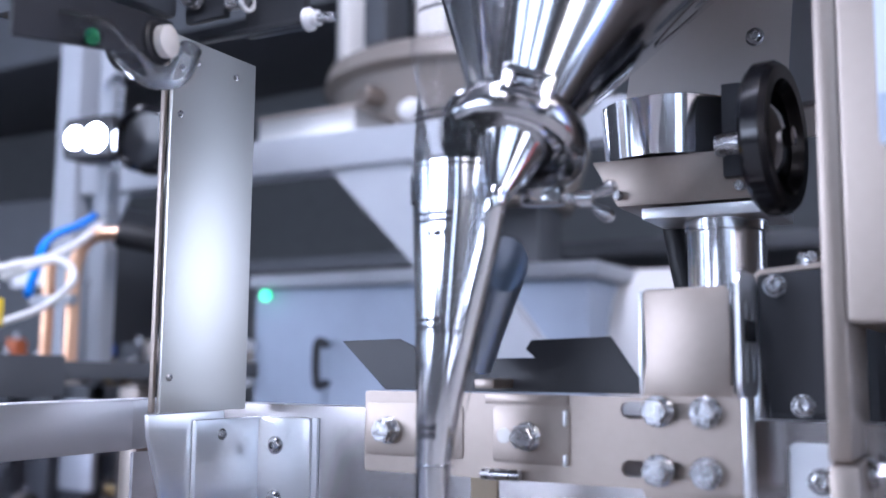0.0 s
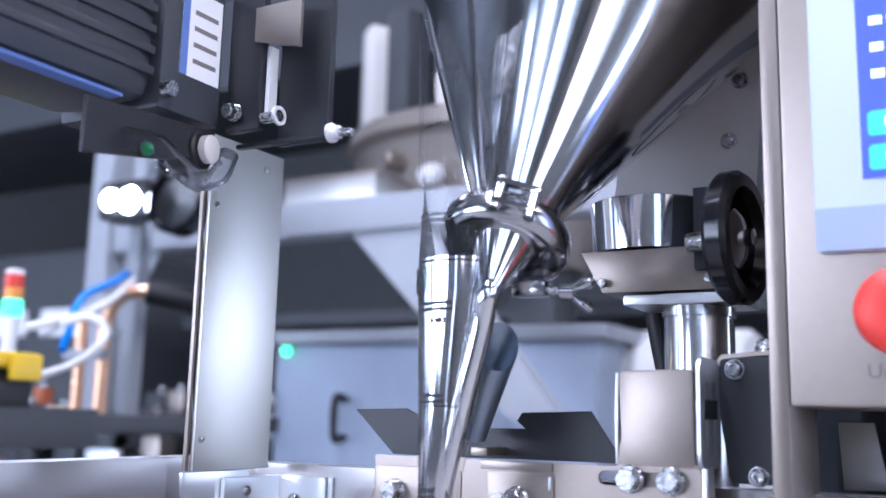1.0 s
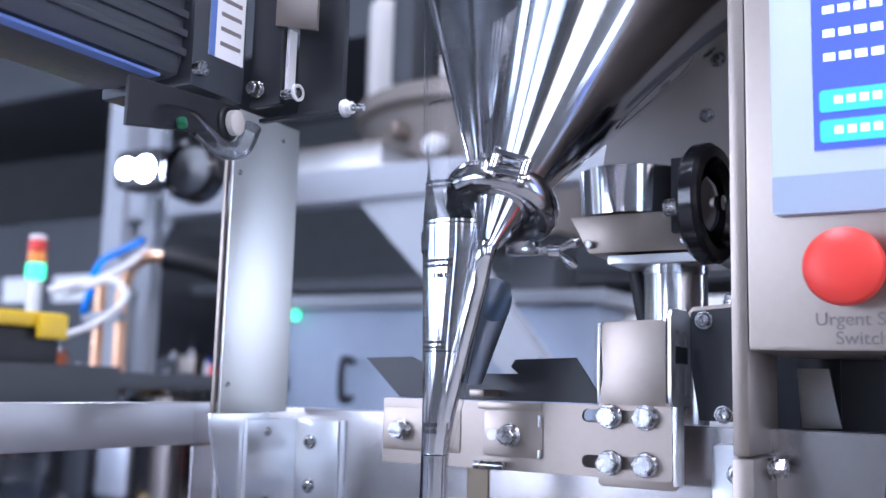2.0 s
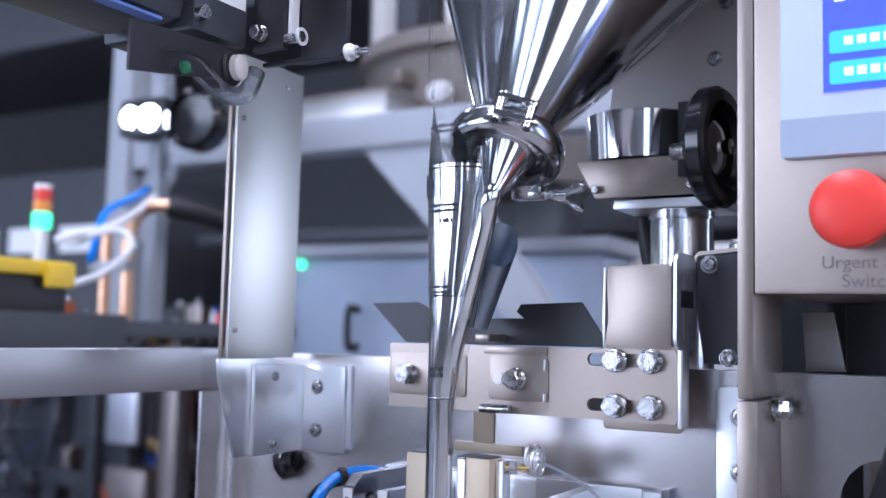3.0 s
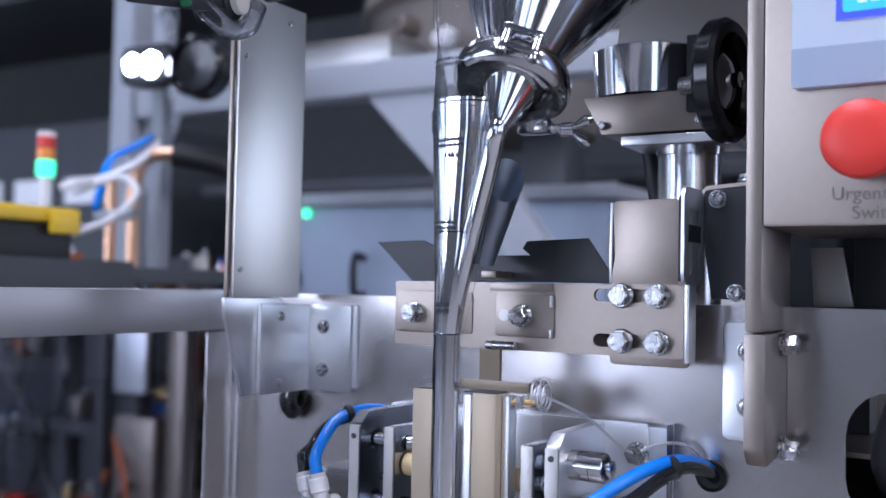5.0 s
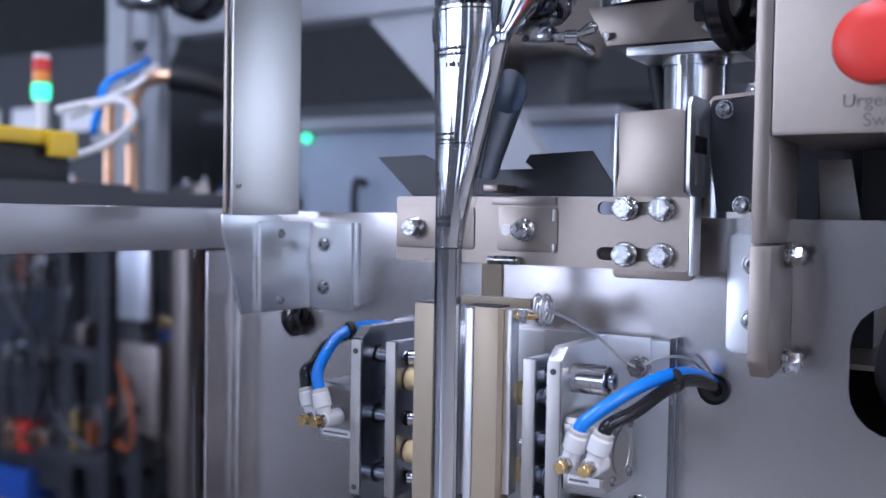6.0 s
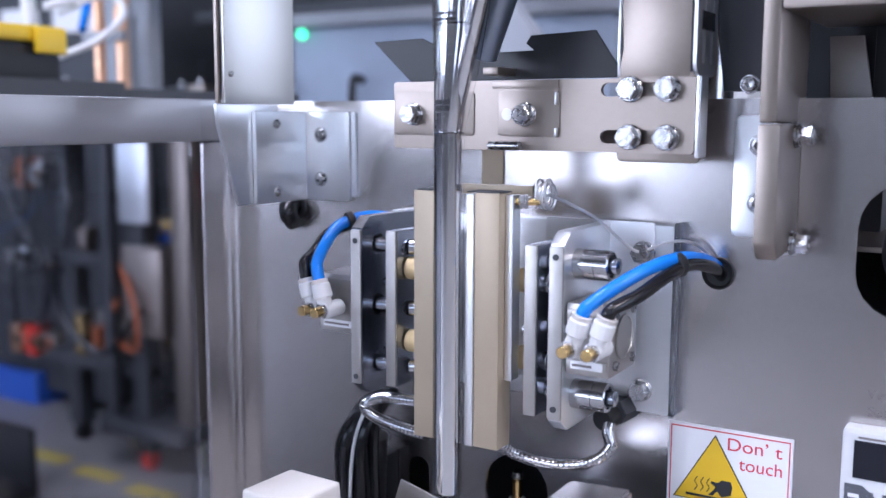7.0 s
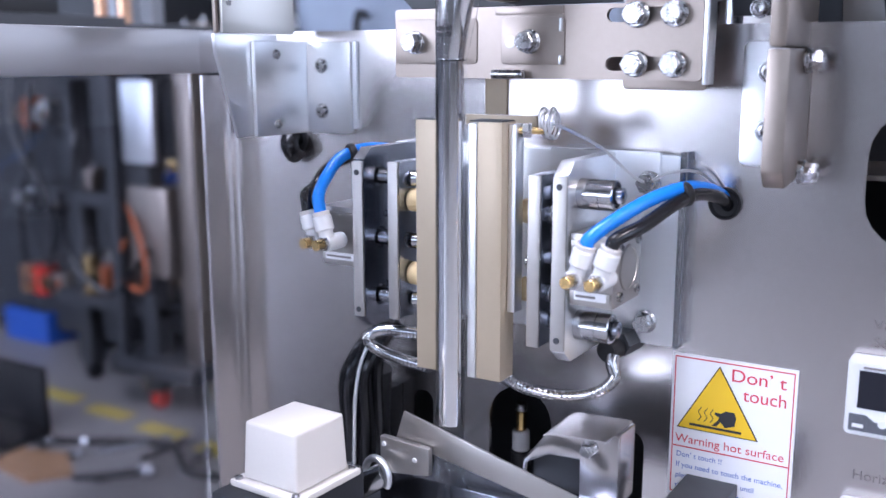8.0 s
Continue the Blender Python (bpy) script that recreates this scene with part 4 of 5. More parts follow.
def air_cylinder(x0, x1, y0, y1, z0, z1, label):
    """A compact air cylinder: ribbed body, round end cap, four screws and a sticker."""
    t = thing("air_cylinder", label, "air cylinder", ((x0 + x1) / 2, (y0 + y1) / 2, z0), "air cylinders")
    part("body", B(x0, x1, y0, y1, z0, z1, bev=.0018), "alu", t)
    for z in (z0 + .006, z1 - .006):
        part("rib", B(x0 + .001, x1 - .001, y0 - .0016, y0 - .0001, z - .0025, z + .0025, bev=.0006), "alu", t)
    cy, cz = (y0 + y1) / 2, (z0 + z1) / 2
    part("end_cap", lathe(bmesh.new(), (x1 + .0001, cy, cz), (1, 0, 0), [(0.0125, 0), (0.0125, 0.0009), (0.0112, 0.0011), (0.0108, 0.0005), (0.0002, 0.0005)], 32), "alu", t, "round end cap")
    for sy in (-1, 1):
        for sz in (-1, 1):
            part("screw", lathe(bmesh.new(), (x1 + .0001, cy + sy * .0125, cz + sz * .0135), (1, 0, 0), [(0.0026, 0), (0.0026, 0.0016), (0.0014, 0.0017), (0.0013, 0.0008), (0.0002, 0.0008)], 16), "zinc", t)
    part("sticker", B(x0 + .004, x1 - .003, y0 - .0021, y0 - .0018, z0 + .0040, z0 + .0085), "paper", t, "white sticker with a printed line")
    part("bar_mark", B(x0 + .005, x1 - .009, y0 - .0024, y0 - .0022, z0 + .0055, z0 + .0068), "grey_ink", t)
    return t


def elbow(place, up, mat_hose, label):
    """A white push-in elbow with a brass throttle screw; returns where its hose starts."""
    p, u = Vector(place), Vector(up).normalized()
    t = thing("push_fitting", label, "fitting", p, "push-in fittings")
    part("body", rod(p + Vector((0, 0.013, 0)), p - Vector((0, 0.004, 0)), 0.0050, 24), "white_plastic", t)
    part("socket", lathe(bmesh.new(), p, u, [(0.0044, 0), (0.0046, 0.007), (0.0059, 0.008), (0.0059, 0.0155), (0.0052, 0.0165)], 24), "white_plastic", t)
    part("release_ring", lathe(bmesh.new(), p + u * 0.0165, u, [(0.0052, 0), (0.0054, 0.0022), (0.0044, 0.0025)], 24), "ivory", t)
    part("lock_nut", hexagon(p - Vector((0, 0.0041, 0)), p - Vector((0, 0.0066, 0)), 0.0046), "zinc", t)
    part("throttle_screw", rod(p - Vector((0, 0.0067, 0)), p - Vector((0, 0.0125, 0)), 0.0032, 16), "brass", t, "brass throttle screw")
    return p + u * 0.018


air_cylinder(0.0470, 0.0720, -0.074, -0.034, 0.9125, 0.9515, "square aluminium air cylinder with sticker")
air_cylinder(-0.1240, -0.0914, -0.066, -0.030, 0.9150, 0.9520, "square aluminium air cylinder behind the end plate")
a = elbow((0.0575, -0.090, 0.9310), (0.30, 0, 0.95), "blue", "white push-in elbow with brass screw")
b = elbow((0.0705, -0.090, 0.9310), (0.30, 0.05, 0.95), "black", "white push-in elbow with brass screw")
hs = thing("air_hoses", "blue and black air hoses tied together", "hoses", (0.1, -0.03, 0.96))
part("blue_hose", hose([a, a + Vector((0.0025, 0.001, 0.005)), (0.0755, -0.077, 0.9625), (0.086, -0.058, 0.9705), (0.096, -0.035, 0.9740), (0.104, -0.012, 0.970), (0.107, 0.012, 0.960)], 0.0037, 14, 8), "blue_hose", hs, "blue hose")
part("black_hose", hose([b, b + Vector((0.0025, 0.001, 0.005)), (0.0865, -0.073, 0.9585), (0.0940, -0.052, 0.9665), (0.100, -0.031, 0.9705), (0.107, -0.010, 0.966), (0.109, 0.012, 0.955)], 0.0037, 14, 8), "hose", hs, "glossy black hose")
part("cable_tie", rod((0.0945, -0.0405, 0.9705), (0.0970, -0.0365, 0.9712), 0.0066, 16), "rubber", hs)
part("grommet", lathe(bmesh.new(), (0.107, -0.0001, 0.962), (0, -1, 0), [(0.0090, 0), (0.0090, 0.0018), (0.0082, 0.0024), (0.0070, 0.0010)], 28), "rubber", hs)
a = elbow((-0.1060, -0.083, 0.9325), (-0.30, 0.02, 0.95), "blue", "white push-in elbow with brass screw")
b = elbow((-0.1180, -0.080, 0.9320), (-0.30, 0.02, 0.95), "black", "white push-in elbow with brass screw")
hs = thing("air_hoses", "blue and black air hoses in an arch", "hoses", (-0.13, -0.04, 0.96))
part("blue_hose", hose([a, a + Vector((-0.004, 0.003, 0.010)), (-0.1215, -0.064, 0.9690), (-0.1205, -0.050, 0.9800), (-0.111, -0.034, 0.9850), (-0.097, -0.016, 0.9830)], 0.0037, 14, 8), "blue_hose", hs, "blue hose")
part("black_hose", hose([b, b + Vector((-0.004, 0.003, 0.010)), (-0.1320, -0.062, 0.9630), (-0.1290, -0.048, 0.9750), (-0.115, -0.028, 0.9810), (-0.099, -0.012, 0.9790)], 0.0037, 14, 8), "hose", hs, "glossy black hose")
part("cable_tie", rod((-0.1185, -0.045, 0.9820), (-0.1160, -0.041, 0.9830), 0.0060, 16), "rubber", hs)

# braided and spiral metal conduits
def wound_hose(points, r):
    """A metal hose with closely set rings."""
    return hose(points, r, 16, 14, 0.0007)


cd = thing("metal_conduit", "ribbed bright metal conduit looping to a gland", "conduit", (0.03, -0.06, 0.86))
part("conduit", wound_hose([(0.0060, -0.068, 0.8635), (0.018, -0.066, 0.8585), (0.038, -0.061, 0.8560), (0.054, -0.052, 0.8580), (0.0615, -0.042, 0.8640), (0.0570, -0.034, 0.8705), (0.0545, -0.024, 0.8745)], 0.0037), "cast", cd, "ribbed bright hose")
part("gland", rod((0.0515, -0.030, 0.8755), (0.0560, -0.004, 0.8775), 0.0068, 20), "rubber", cd, "black gland")
part("gland_nut", hexagon((0.0550, -0.020, 0.8785), (0.0585, -0.001, 0.8795), 0.0080), "dark_steel", cd)
cd = thing("metal_conduit", "ribbed bright metal conduit bent back to the bar", "conduit", (-0.07, -0.06, 0.87))
part("conduit", wound_hose([(-0.0400, -0.072, 0.8818), (-0.058, -0.071, 0.8812), (-0.077, -0.069, 0.8790), (-0.0880, -0.067, 0.8735), (-0.0885, -0.067, 0.8690), (-0.078, -0.069, 0.8655), (-0.060, -0.071, 0.8635), (-0.0400, -0.073, 0.8628)], 0.0037), "cast", cd, "ribbed bright hose")
wr = thing("sensor_lead", "thin braided steel sensor lead with coils", "sensor lead", (0.03, -0.06, 1.0))
part("nut", hexagon((0.0185, -0.074, 1.0035), (0.0230, -0.072, 1.0035), 0.0042), "zinc", wr)
part("stud", rod((0.0166, -0.075, 1.0035), (0.0290, -0.070, 1.0035), 0.0020), "brass", wr)
coil = [(0.0265 + 0.0017 * k / 14, -0.066 + 0.0062 * math.cos(2 * math.pi * k / 14), 1.0070 + 0.0068 * math.sin(2 * math.pi * k / 14) + 0.0016 * math.sin(k * 0.31)) for k in range(64)]
part("coil", hose(coil, 0.00075, 8, 3, 0.0001), "woven", wr, "coiled braided lead")
part("lead", hose([coil[-1], (0.040, -0.060, 1.0030), (0.052, -0.046, 0.9935), (0.0615, -0.030, 0.9795), (0.0680, -0.020, 0.9735), (0.080, -0.016, 0.9790), (0.094, -0.010, 0.9795), (0.107, -0.002, 0.968)], 0.0010, 8, 14, 0.00025), "woven", wr, "braided lead")

# the jaws stand open, a little to one side of the panel's middle
for o in set(scene.objects) - seen:
    if not o.parent:
        o.location += Vector((-0.003, 0, 0))

# ---------------------------------------------------------------- warning label, controllers, captions
t_br = thing("t_bracket", "flat tan T-shaped bracket on the steel panel", "bracket", (-0.03, 0, 1.02))
part("stem", B(-0.0475, -0.0325, -0.0016, -0.0003, 1.0068, 1.050, bev=.0003), "tan", t_br)
part("crossbar", B(-0.0620, -0.0120, -0.0016, -0.0003, 1.0000, 1.0065, bev=.0003), "tan", t_br)
lb = thing("warning_label", "white warning label with yellow triangle and red words", "label", (0.114, -0.0004, 0.83))
part("sheet", B(0.0788, 0.1492, -0.0009, -0.0004, 0.7885, 0.8755), "paper", lb)
def frame_line(x0, x1, z0, z1):
    part("red_line", B(x0, x1, -0.0012, -0.0010, z0, z1), "red_ink", lb)
frame_line(0.0803, 0.1477, 0.8731, 0.8738)
frame_line(0.0803, 0.1477, 0.7897, 0.7904)
frame_line(0.0803, 0.0809, 0.7905, 0.8730)
frame_line(0.1471, 0.1477, 0.7905, 0.8730)
frame_line(0.0810, 0.1470, 0.8185, 0.8192)
tri = [(0.0828, 0.8305), (0.1298, 0.8305), (0.1063, 0.8712)]
part("triangle_edge", prism(tri, "y", -0.0010, -0.0013), "ink", lb, "black triangle border")
c = Vector((0.1063, 0.8441))
part("triangle", prism([tuple(c + (Vector(p) - c) * 0.955) for p in tri], "y", -0.0014, -0.0016), "yellow_ink", lb, "yellow warning triangle")
part("hot_plate_sign", B(0.0905, 0.1205, -0.0019, -0.0017, 0.8331, 0.8345), "ink", lb)
part("palm_sign", prism([(0.1035, 0.8352), (0.1062, 0.8352), (0.1085, 0.8382), (0.1112, 0.8352), (0.1165, 0.8372), (0.1172, 0.8420), (0.1160, 0.8452), (0.1110, 0.8452), (0.1085, 0.8432), (0.1052, 0.8436), (0.1048, 0.8424), (0.1075, 0.8408), (0.1070, 0.8392)], "y", -0.0017, -0.0019), "ink", lb, "black touching-palm sign")
for k in range(3):
    x = 0.0955 + k * 0.0035
    part("steam_sign", hose([(x, -0.0018, 0.8368), (x + .0015, -0.0018, 0.8395), (x, -0.0018, 0.8422), (x + .0015, -0.0018, 0.8450)], 0.00025, 6, 5), "ink", lb)
lettering("caption", "Don\u2019 t", 0.0105, pose(0.1125, -0.0010, 0.8635, 90), "red_ink", lb, stretch=1.12)
lettering("caption", "touch", 0.0105, pose(0.1200, -0.0010, 0.8530, 90), "red_ink", lb, stretch=1.0)
lettering("caption", "Warning hot surface", 0.0070, pose(0.0822, -0.0010, 0.8215, 90), "red_ink", lb, stretch=1.07)
for k, s in enumerate(("Don\u2019 t touch !!", "If you need to touch the machine,", "please wait patiently until", "the surface temperature")):
    lettering("caption", s, 0.0045, pose(0.0832, -0.0010, 0.8125 - k * 0.0066, 90), "blue_ink", lb, stretch=1.0)

lettering("panel_caption", "Vertical", 0.0078, pose(0.1845, -0.0004, 0.9020, 90), "grey_ink", cab, "grey printed word")
lettering("panel_caption", "Sealing", 0.0078, pose(0.1850, -0.0004, 0.8925, 90), "grey_ink", cab, "grey printed word")
lettering("panel_caption", "Horizontal", 0.0078, pose(0.1800, -0.0004, 0.8180, 90), "grey_ink", cab, "grey printed word")


def controller(z1):
    """A white framed panel controller with a dark display."""
    t = thing("temperature_controller", "white framed temperature controller with dark display", "controller", (0.2, 0, z1 - .02), "controllers")
    part("frame", prism(rounded(0.1752, 0.2240, z1 - .0420, z1, 0.003), "y", -0.0004, -0.0110, bev=.0012), "white_plastic", t, "white plastic frame")
    part("face", prism(rounded(0.1772, 0.2220, z1 - .0395, z1 - .0025, 0.002), "y", -0.0111, -0.0116), "white_plastic", t)
    part("lower_face", prism([(0.1776, z1 - .0392), (0.2216, z1 - .0392), (0.2216, z1 - .033), (0.190, z1 - .033), (0.186, z1 - .030), (0.1776, z1 - .030)], "y", -0.0117, -0.0120), "dark_plate", t)
    part("display", B(0.1812, 0.2160, -0.0120, -0.0117, z1 - .0265, z1 - .0062), "dark_screen", t, "dark display")
    part("digit", B(0.1985, 0.2000, -0.0123, -0.0121, z1 - .0225, z1 - .0105), "digit", t, "lit segment")
    part("button", rod((0.1940, -0.0117, z1 - .0335), (0.1940, -0.0128, z1 - .0335), 0.0022, 16), "white_plastic", t)
    part("bar_mark", B(0.1795, 0.1850, -0.0123, -0.0121, z1 - .0372, z1 - .0352), "paper", t)
    part("bar_mark", B(0.1830, 0.2080, -0.0119, -0.0117, z1 - .0052, z1 - .0040), "grey_ink", t)
    return t


lb.location.z -= 0.0024
controller(0.8885)
controller(0.8080)

# ---------------------------------------------------------------- lower jaw group
wb = thing("sensor_cover", "ivory plastic cover box with screwed flange", "cover box", (-0.075, -0.16, 0.82))
WB = Matrix.Translation((-0.0770, -0.156, 0.8165)) @ Matrix.Rotation(radians(-3), 4, "Z")
hb = bmesh.new()
vs = []
for z, s in ((0.004, 1.0), (0.036, 0.93)):
    vs.append([hb.verts.new((sx * 0.0195 * s, sy * 0.0205 * s, z)) for sx, sy in ((-1, -1), (1, -1), (1, 1), (-1, 1))])
for i in range(4):
    hb.faces.new((vs[0][i], vs[0][(i + 1) % 4], vs[1][(i + 1) % 4], vs[1][i]))
hb.faces.new(vs[1]), hb.faces.new(list(reversed(vs[0])))
bmesh.ops.bevel(hb, geom=hb.edges[:], offset=0.002, segments=3, affect="EDGES", profile=0.6)
part("cover", hb, "ivory", wb).data.transform(WB)
part("flange", B(-0.0245, 0.0245, -0.0255, 0.0255, 0.0, 0.0038, bev=.0012), "ivory", wb).data.transform(WB)
for sx, sy in ((-1, -1), (1, -1), (1, 1), (-1, 1)):
    part("screw", lathe(bmesh.new(), (sx * .0205, sy * .0225, 0.0039), (0, 0, 1), [(0.0022, 0), (0.0022, 0.0012), (0.0012, 0.0018), (0.0002, 0.0018)], 16), "zinc", wb).data.transform(WB)
wbk = thing("motor_block", "black motor block under the cover box", "motor", (-0.075, -0.15, 0.77))
part("block", B(-0.028, 0.018, -0.036, 0.036, -0.06, -0.0003, bev=.002), "black", wbk).data.transform(WB)
part("carrier", B(-0.02, 0.02, 0.03, 0.149, -0.058, -0.045, bev=.002), "dark_steel", wbk).data.transform(WB)

dc = thing("cable_bundle", "bundle of glossy black cables in a black rubber sleeve", "cables", (-0.12, -0.03, 0.74))
part("sleeve", hose([(-0.118, -0.030, 0.838), (-0.1195, -0.030, 0.815), (-0.1200, -0.030, 0.79), (-0.1200, -0.029, 0.74)], 0.0150, 20, 8, 0.0005), "rubber", dc, "black ribbed sleeve")
part("anchor", B(-0.13, -0.112, -0.0148, -0.0005, 0.78, 0.82, bev=.001), "rubber", dc)
for k, (dx, dy) in enumerate(((-0.009, -0.012), (-0.002, -0.0155), (0.006, -0.0125), (-0.012, -0.004), (0.010, -0.004))):
    part("cable", hose([(-0.104 + dx * .3, -0.020, 0.868), (-0.110 + dx * .5, -0.034, 0.858 + .003 * (k % 2)), (-0.117 + dx, -0.034 + dy, 0.838), (-0.1195 + dx * 1.1, -0.031 + dy, 0.80), (-0.1200 + dx * 1.1, -0.030 + dy, 0.74)], 0.0040, 10, 8), "hose", dc)
# thin white rod drawn for the pale line along the cables
part("pale_lead", hose([(-0.0985, -0.040, 0.872), (-0.1075, -0.048, 0.858), (-0.1140, -0.0515, 0.83), (-0.1165, -0.0515, 0.78), (-0.117, -0.051, 0.74)], 0.0011, 8, 6), "white_plastic", dc, "thin pale line along the cables")

jb = thing("cross_jaw", "steel horizontal jaw beam with angled bracket", "jaw", (0, -0.09, 0.8))
part("beam", B(-0.066, 0.140, -0.094, -0.066, 0.772, 0.8035, bev=.0015), "dark_plate", jb, "dark polished beam")
part("front_plate", prism([(-0.0454, 0.8433), (0.0620, 0.8170), (0.0620, 0.8050), (-0.0510, 0.8260)], "y", -0.0965, -0.0982, bev=.0003), "alu", jb, "slanted flat strip")
part("end_block", prism([(-0.0585, 0.8278), (-0.0255, 0.8262), (-0.0255, 0.8100), (-0.0585, 0.8055)], "y", -0.0990, -0.1035, bev=.0008), "alu", jb, "small steel end plate")
for x, z in ((-0.0555, 0.8235), (-0.0345, 0.8180)):
    part("dowel", rod((x, -0.1036, z), (x, -0.1045, z), 0.0014, 12), "white_plastic", jb, "pale dowel end")
part("tie_rod", rod((-0.0520, -0.106, 0.8075), (-0.108, -0.120, 0.7700), 0.0072, 28), "cast", jb, "round polished tie rod")
cr_ring = [(-0.0560 + 0.0092 * math.cos(radians(a)), -0.1105 - 0.002 * math.cos(radians(a)), 0.8070 + 0.0098 * math.sin(radians(a))) for a in range(-30, 211, 15)]
part("cradle", hose(cr_ring, 0.0022, 10, 2), "bright", jb, "bent cradle round the rod")
part("u_bracket", prism([(0.0137, 0.800), (0.0152, 0.8165), (0.0320, 0.8378), (0.0365, 0.8400), (0.0700, 0.8415), (0.0722, 0.8400), (0.0722, 0.800), (0.0500, 0.800), (0.0500, 0.8240), (0.0312, 0.8228), (0.0172, 0.8150), (0.0155, 0.800)], "y", -0.0650, -0.0668, bev=.0003), "brushed_v", jb, "bent bracket with an open front")
# added dark block gives the open bracket its shaded inside
part("bracket_core", B(0.0200, 0.0690, -0.0630, -0.0480, 0.795, 0.8220, bev=.001), "dark_steel", jb, "dark block added for the shade inside the bracket")
part("bracket_side", B(0.0700, 0.0722, -0.0638, -0.0420, 0.800, 0.8410, bev=.0006), "brushed_v", jb)
part("bracket_top", prism([(0.0330, 0.8388), (0.0365, 0.8408), (0.0700, 0.8425), (0.0700, 0.8416), (0.0366, 0.8399), (0.0333, 0.8380)], "y", -0.0790, -0.0420), "brushed_v", jb)
part("carrier", B(0.09, 0.12, -0.0655, -0.0006, 0.775, 0.80, bev=.001), "dark_steel", jb)
hex_bolt((0.0560, -0.0669, 0.8318), (0, -1, 0), 0.0040, 0.003, "small zinc bolt in the jaw bracket", "jaw bolts")
vf = thing("air_fitting", "white and brass air fitting inside the slot", "fitting", (-0.018, 0.03, 0.8))
part("body", rod((-0.018, 0.03, 0.792), (-0.018, 0.03, 0.806), 0.006), "white_plastic", vf)
part("stem", rod((-0.018, 0.03, 0.806), (-0.018, 0.03, 0.820), 0.0036), "brass", vf)
part("cap", rod((-0.018, 0.03, 0.820), (-0.018, 0.03, 0.825), 0.004), "zinc", vf)
part("tee", rod((-0.018, 0.03, 0.70), (-0.018, 0.03, 0.792), 0.007), "rubber", vf)
vf.location += Vector((-0.017, 0, -0.015))

# ---------------------------------------------------------------- printer motor above the post
seen = set(scene.objects)
mt = thing("feed_motor", "dark grey finned gear motor with blue sticker", "motor", (-0.17, -0.2, 1.24))
part("gearbox", B(-0.200, -0.126, -0.180, -0.136, 1.240, 1.316, bev=.003), "motor", mt)
part("body", B(-0.198, -0.128, -0.330, -0.181, 1.2415, 1.312, bev=.012), "motor", mt)
for k in range(5):
    z = 1.255 + k * 0.011
    part("fin", B(-0.128, -0.1262, -0.322, -0.184, z, z + .0045, bev=.0007), "motor", mt)
part("sticker", B(-0.1259, -0.1256, -0.168, -0.139, 1.262, 1.310), "paper", mt, "white type sticker")
part("blue_band", B(-0.1256, -0.1254, -0.168, -0.163, 1.262, 1.310), "blue_ink", mt)
for k in range(4):
    part("bar_mark", B(-0.1256, -0.1254, -0.159, -0.142, 1.27 + k * .009, 1.2725 + k * .009), "grey_ink", mt)
part("blue_strip", B(-0.1380, -0.1290, -0.30, -0.20, 1.2395, 1.2412), "blue_ink", mt, "blue strip along the lower edge")
part("bolt", rod((-0.1262, -0.176, 1.2500), (-0.1200, -0.176, 1.2500), 0.0042), "zinc", mt)
part("foot_plate", prism([(-0.222, 1.2065), (-0.222, 1.2340), (-0.137, 1.2385), (-0.137, 1.2260), (-0.170, 1.2150)], "x", -0.1300, -0.1275, bev=.0006), "black", mt, "black foot plate", smooth=False)
pb = thing("printer_bracket", "black folded bracket plates of the date printer", "bracket", (-0.09, -0.12, 1.23))
part("front_plate", B(-0.0955, -0.0620, -0.124, -0.119, 1.2300, 1.36, bev=.001), "black", pb)
part("rear_plate", B(-0.1235, -0.1000, -0.134, -0.129, 1.2380, 1.36, bev=.001), "black", pb)
part("bottom_fold", B(-0.1200, -0.0620, -0.1285, -0.1242, 1.2300, 1.2325, bev=.0006), "black", pb)
part("steel_clip", prism([(-0.104, 1.286), (-0.073, 1.278), (-0.073, 1.305), (-0.104, 1.305)], "y", -0.1342, -0.1362), "satin", pb, "bent steel clip")
part("pale_strip", B(-0.0990, -0.0965, -0.131, -0.1245, 1.2450, 1.284), "white_plastic", pb)
part("stud", rod((-0.1000, -0.131, 1.2440), (-0.0880, -0.131, 1.2440), 0.0030), "zinc", pb)
part("snap_ring", lathe(bmesh.new(), (-0.0895, -0.131, 1.2440), (1, 0, 0), [(0.0035, 0), (0.0052, 0), (0.0052, 0.0015), (0.0035, 0.0015)], 20, False), "white_plastic", pb)
hex_bolt((-0.1160, -0.1345, 1.2480), (0, -1, 0), 0.0042, 0.004, "small zinc bolts on the black bracket", "printer bolts")
pn = thing("roller_pin", "white bush and steel pin on the black bracket", "pin", (-0.058, -0.12, 1.23))
part("bush", lathe(bmesh.new(), (-0.0618, -0.1215, 1.2335), (1, 0, 0), [(0.0052, 0), (0.0052, 0.002), (0.0036, 0.003), (0.0036, 0.006), (0.0022, 0.006)], 20), "white_plastic", pn)
part("pin", rod((-0.0560, -0.1215, 1.2335), (-0.0475, -0.1215, 1.2325), 0.0021), "zinc", pn)
rl = thing("ribbon_roller", "ivory roller with clear bent tubing below the motor", "roller", (-0.13, -0.15, 1.22))
part("roller", lathe(bmesh.new(), (-0.1270, -0.145, 1.2265), (1, 0.2, 0), [(0.006, 0), (0.0075, 0.001), (0.0075, 0.005), (0.006, 0.006)], 28), "ivory", rl)
part("drum", rod((-0.1500, -0.150, 1.2250), (-0.1270, -0.145, 1.2265), 0.0105, 28), "rubber", rl)
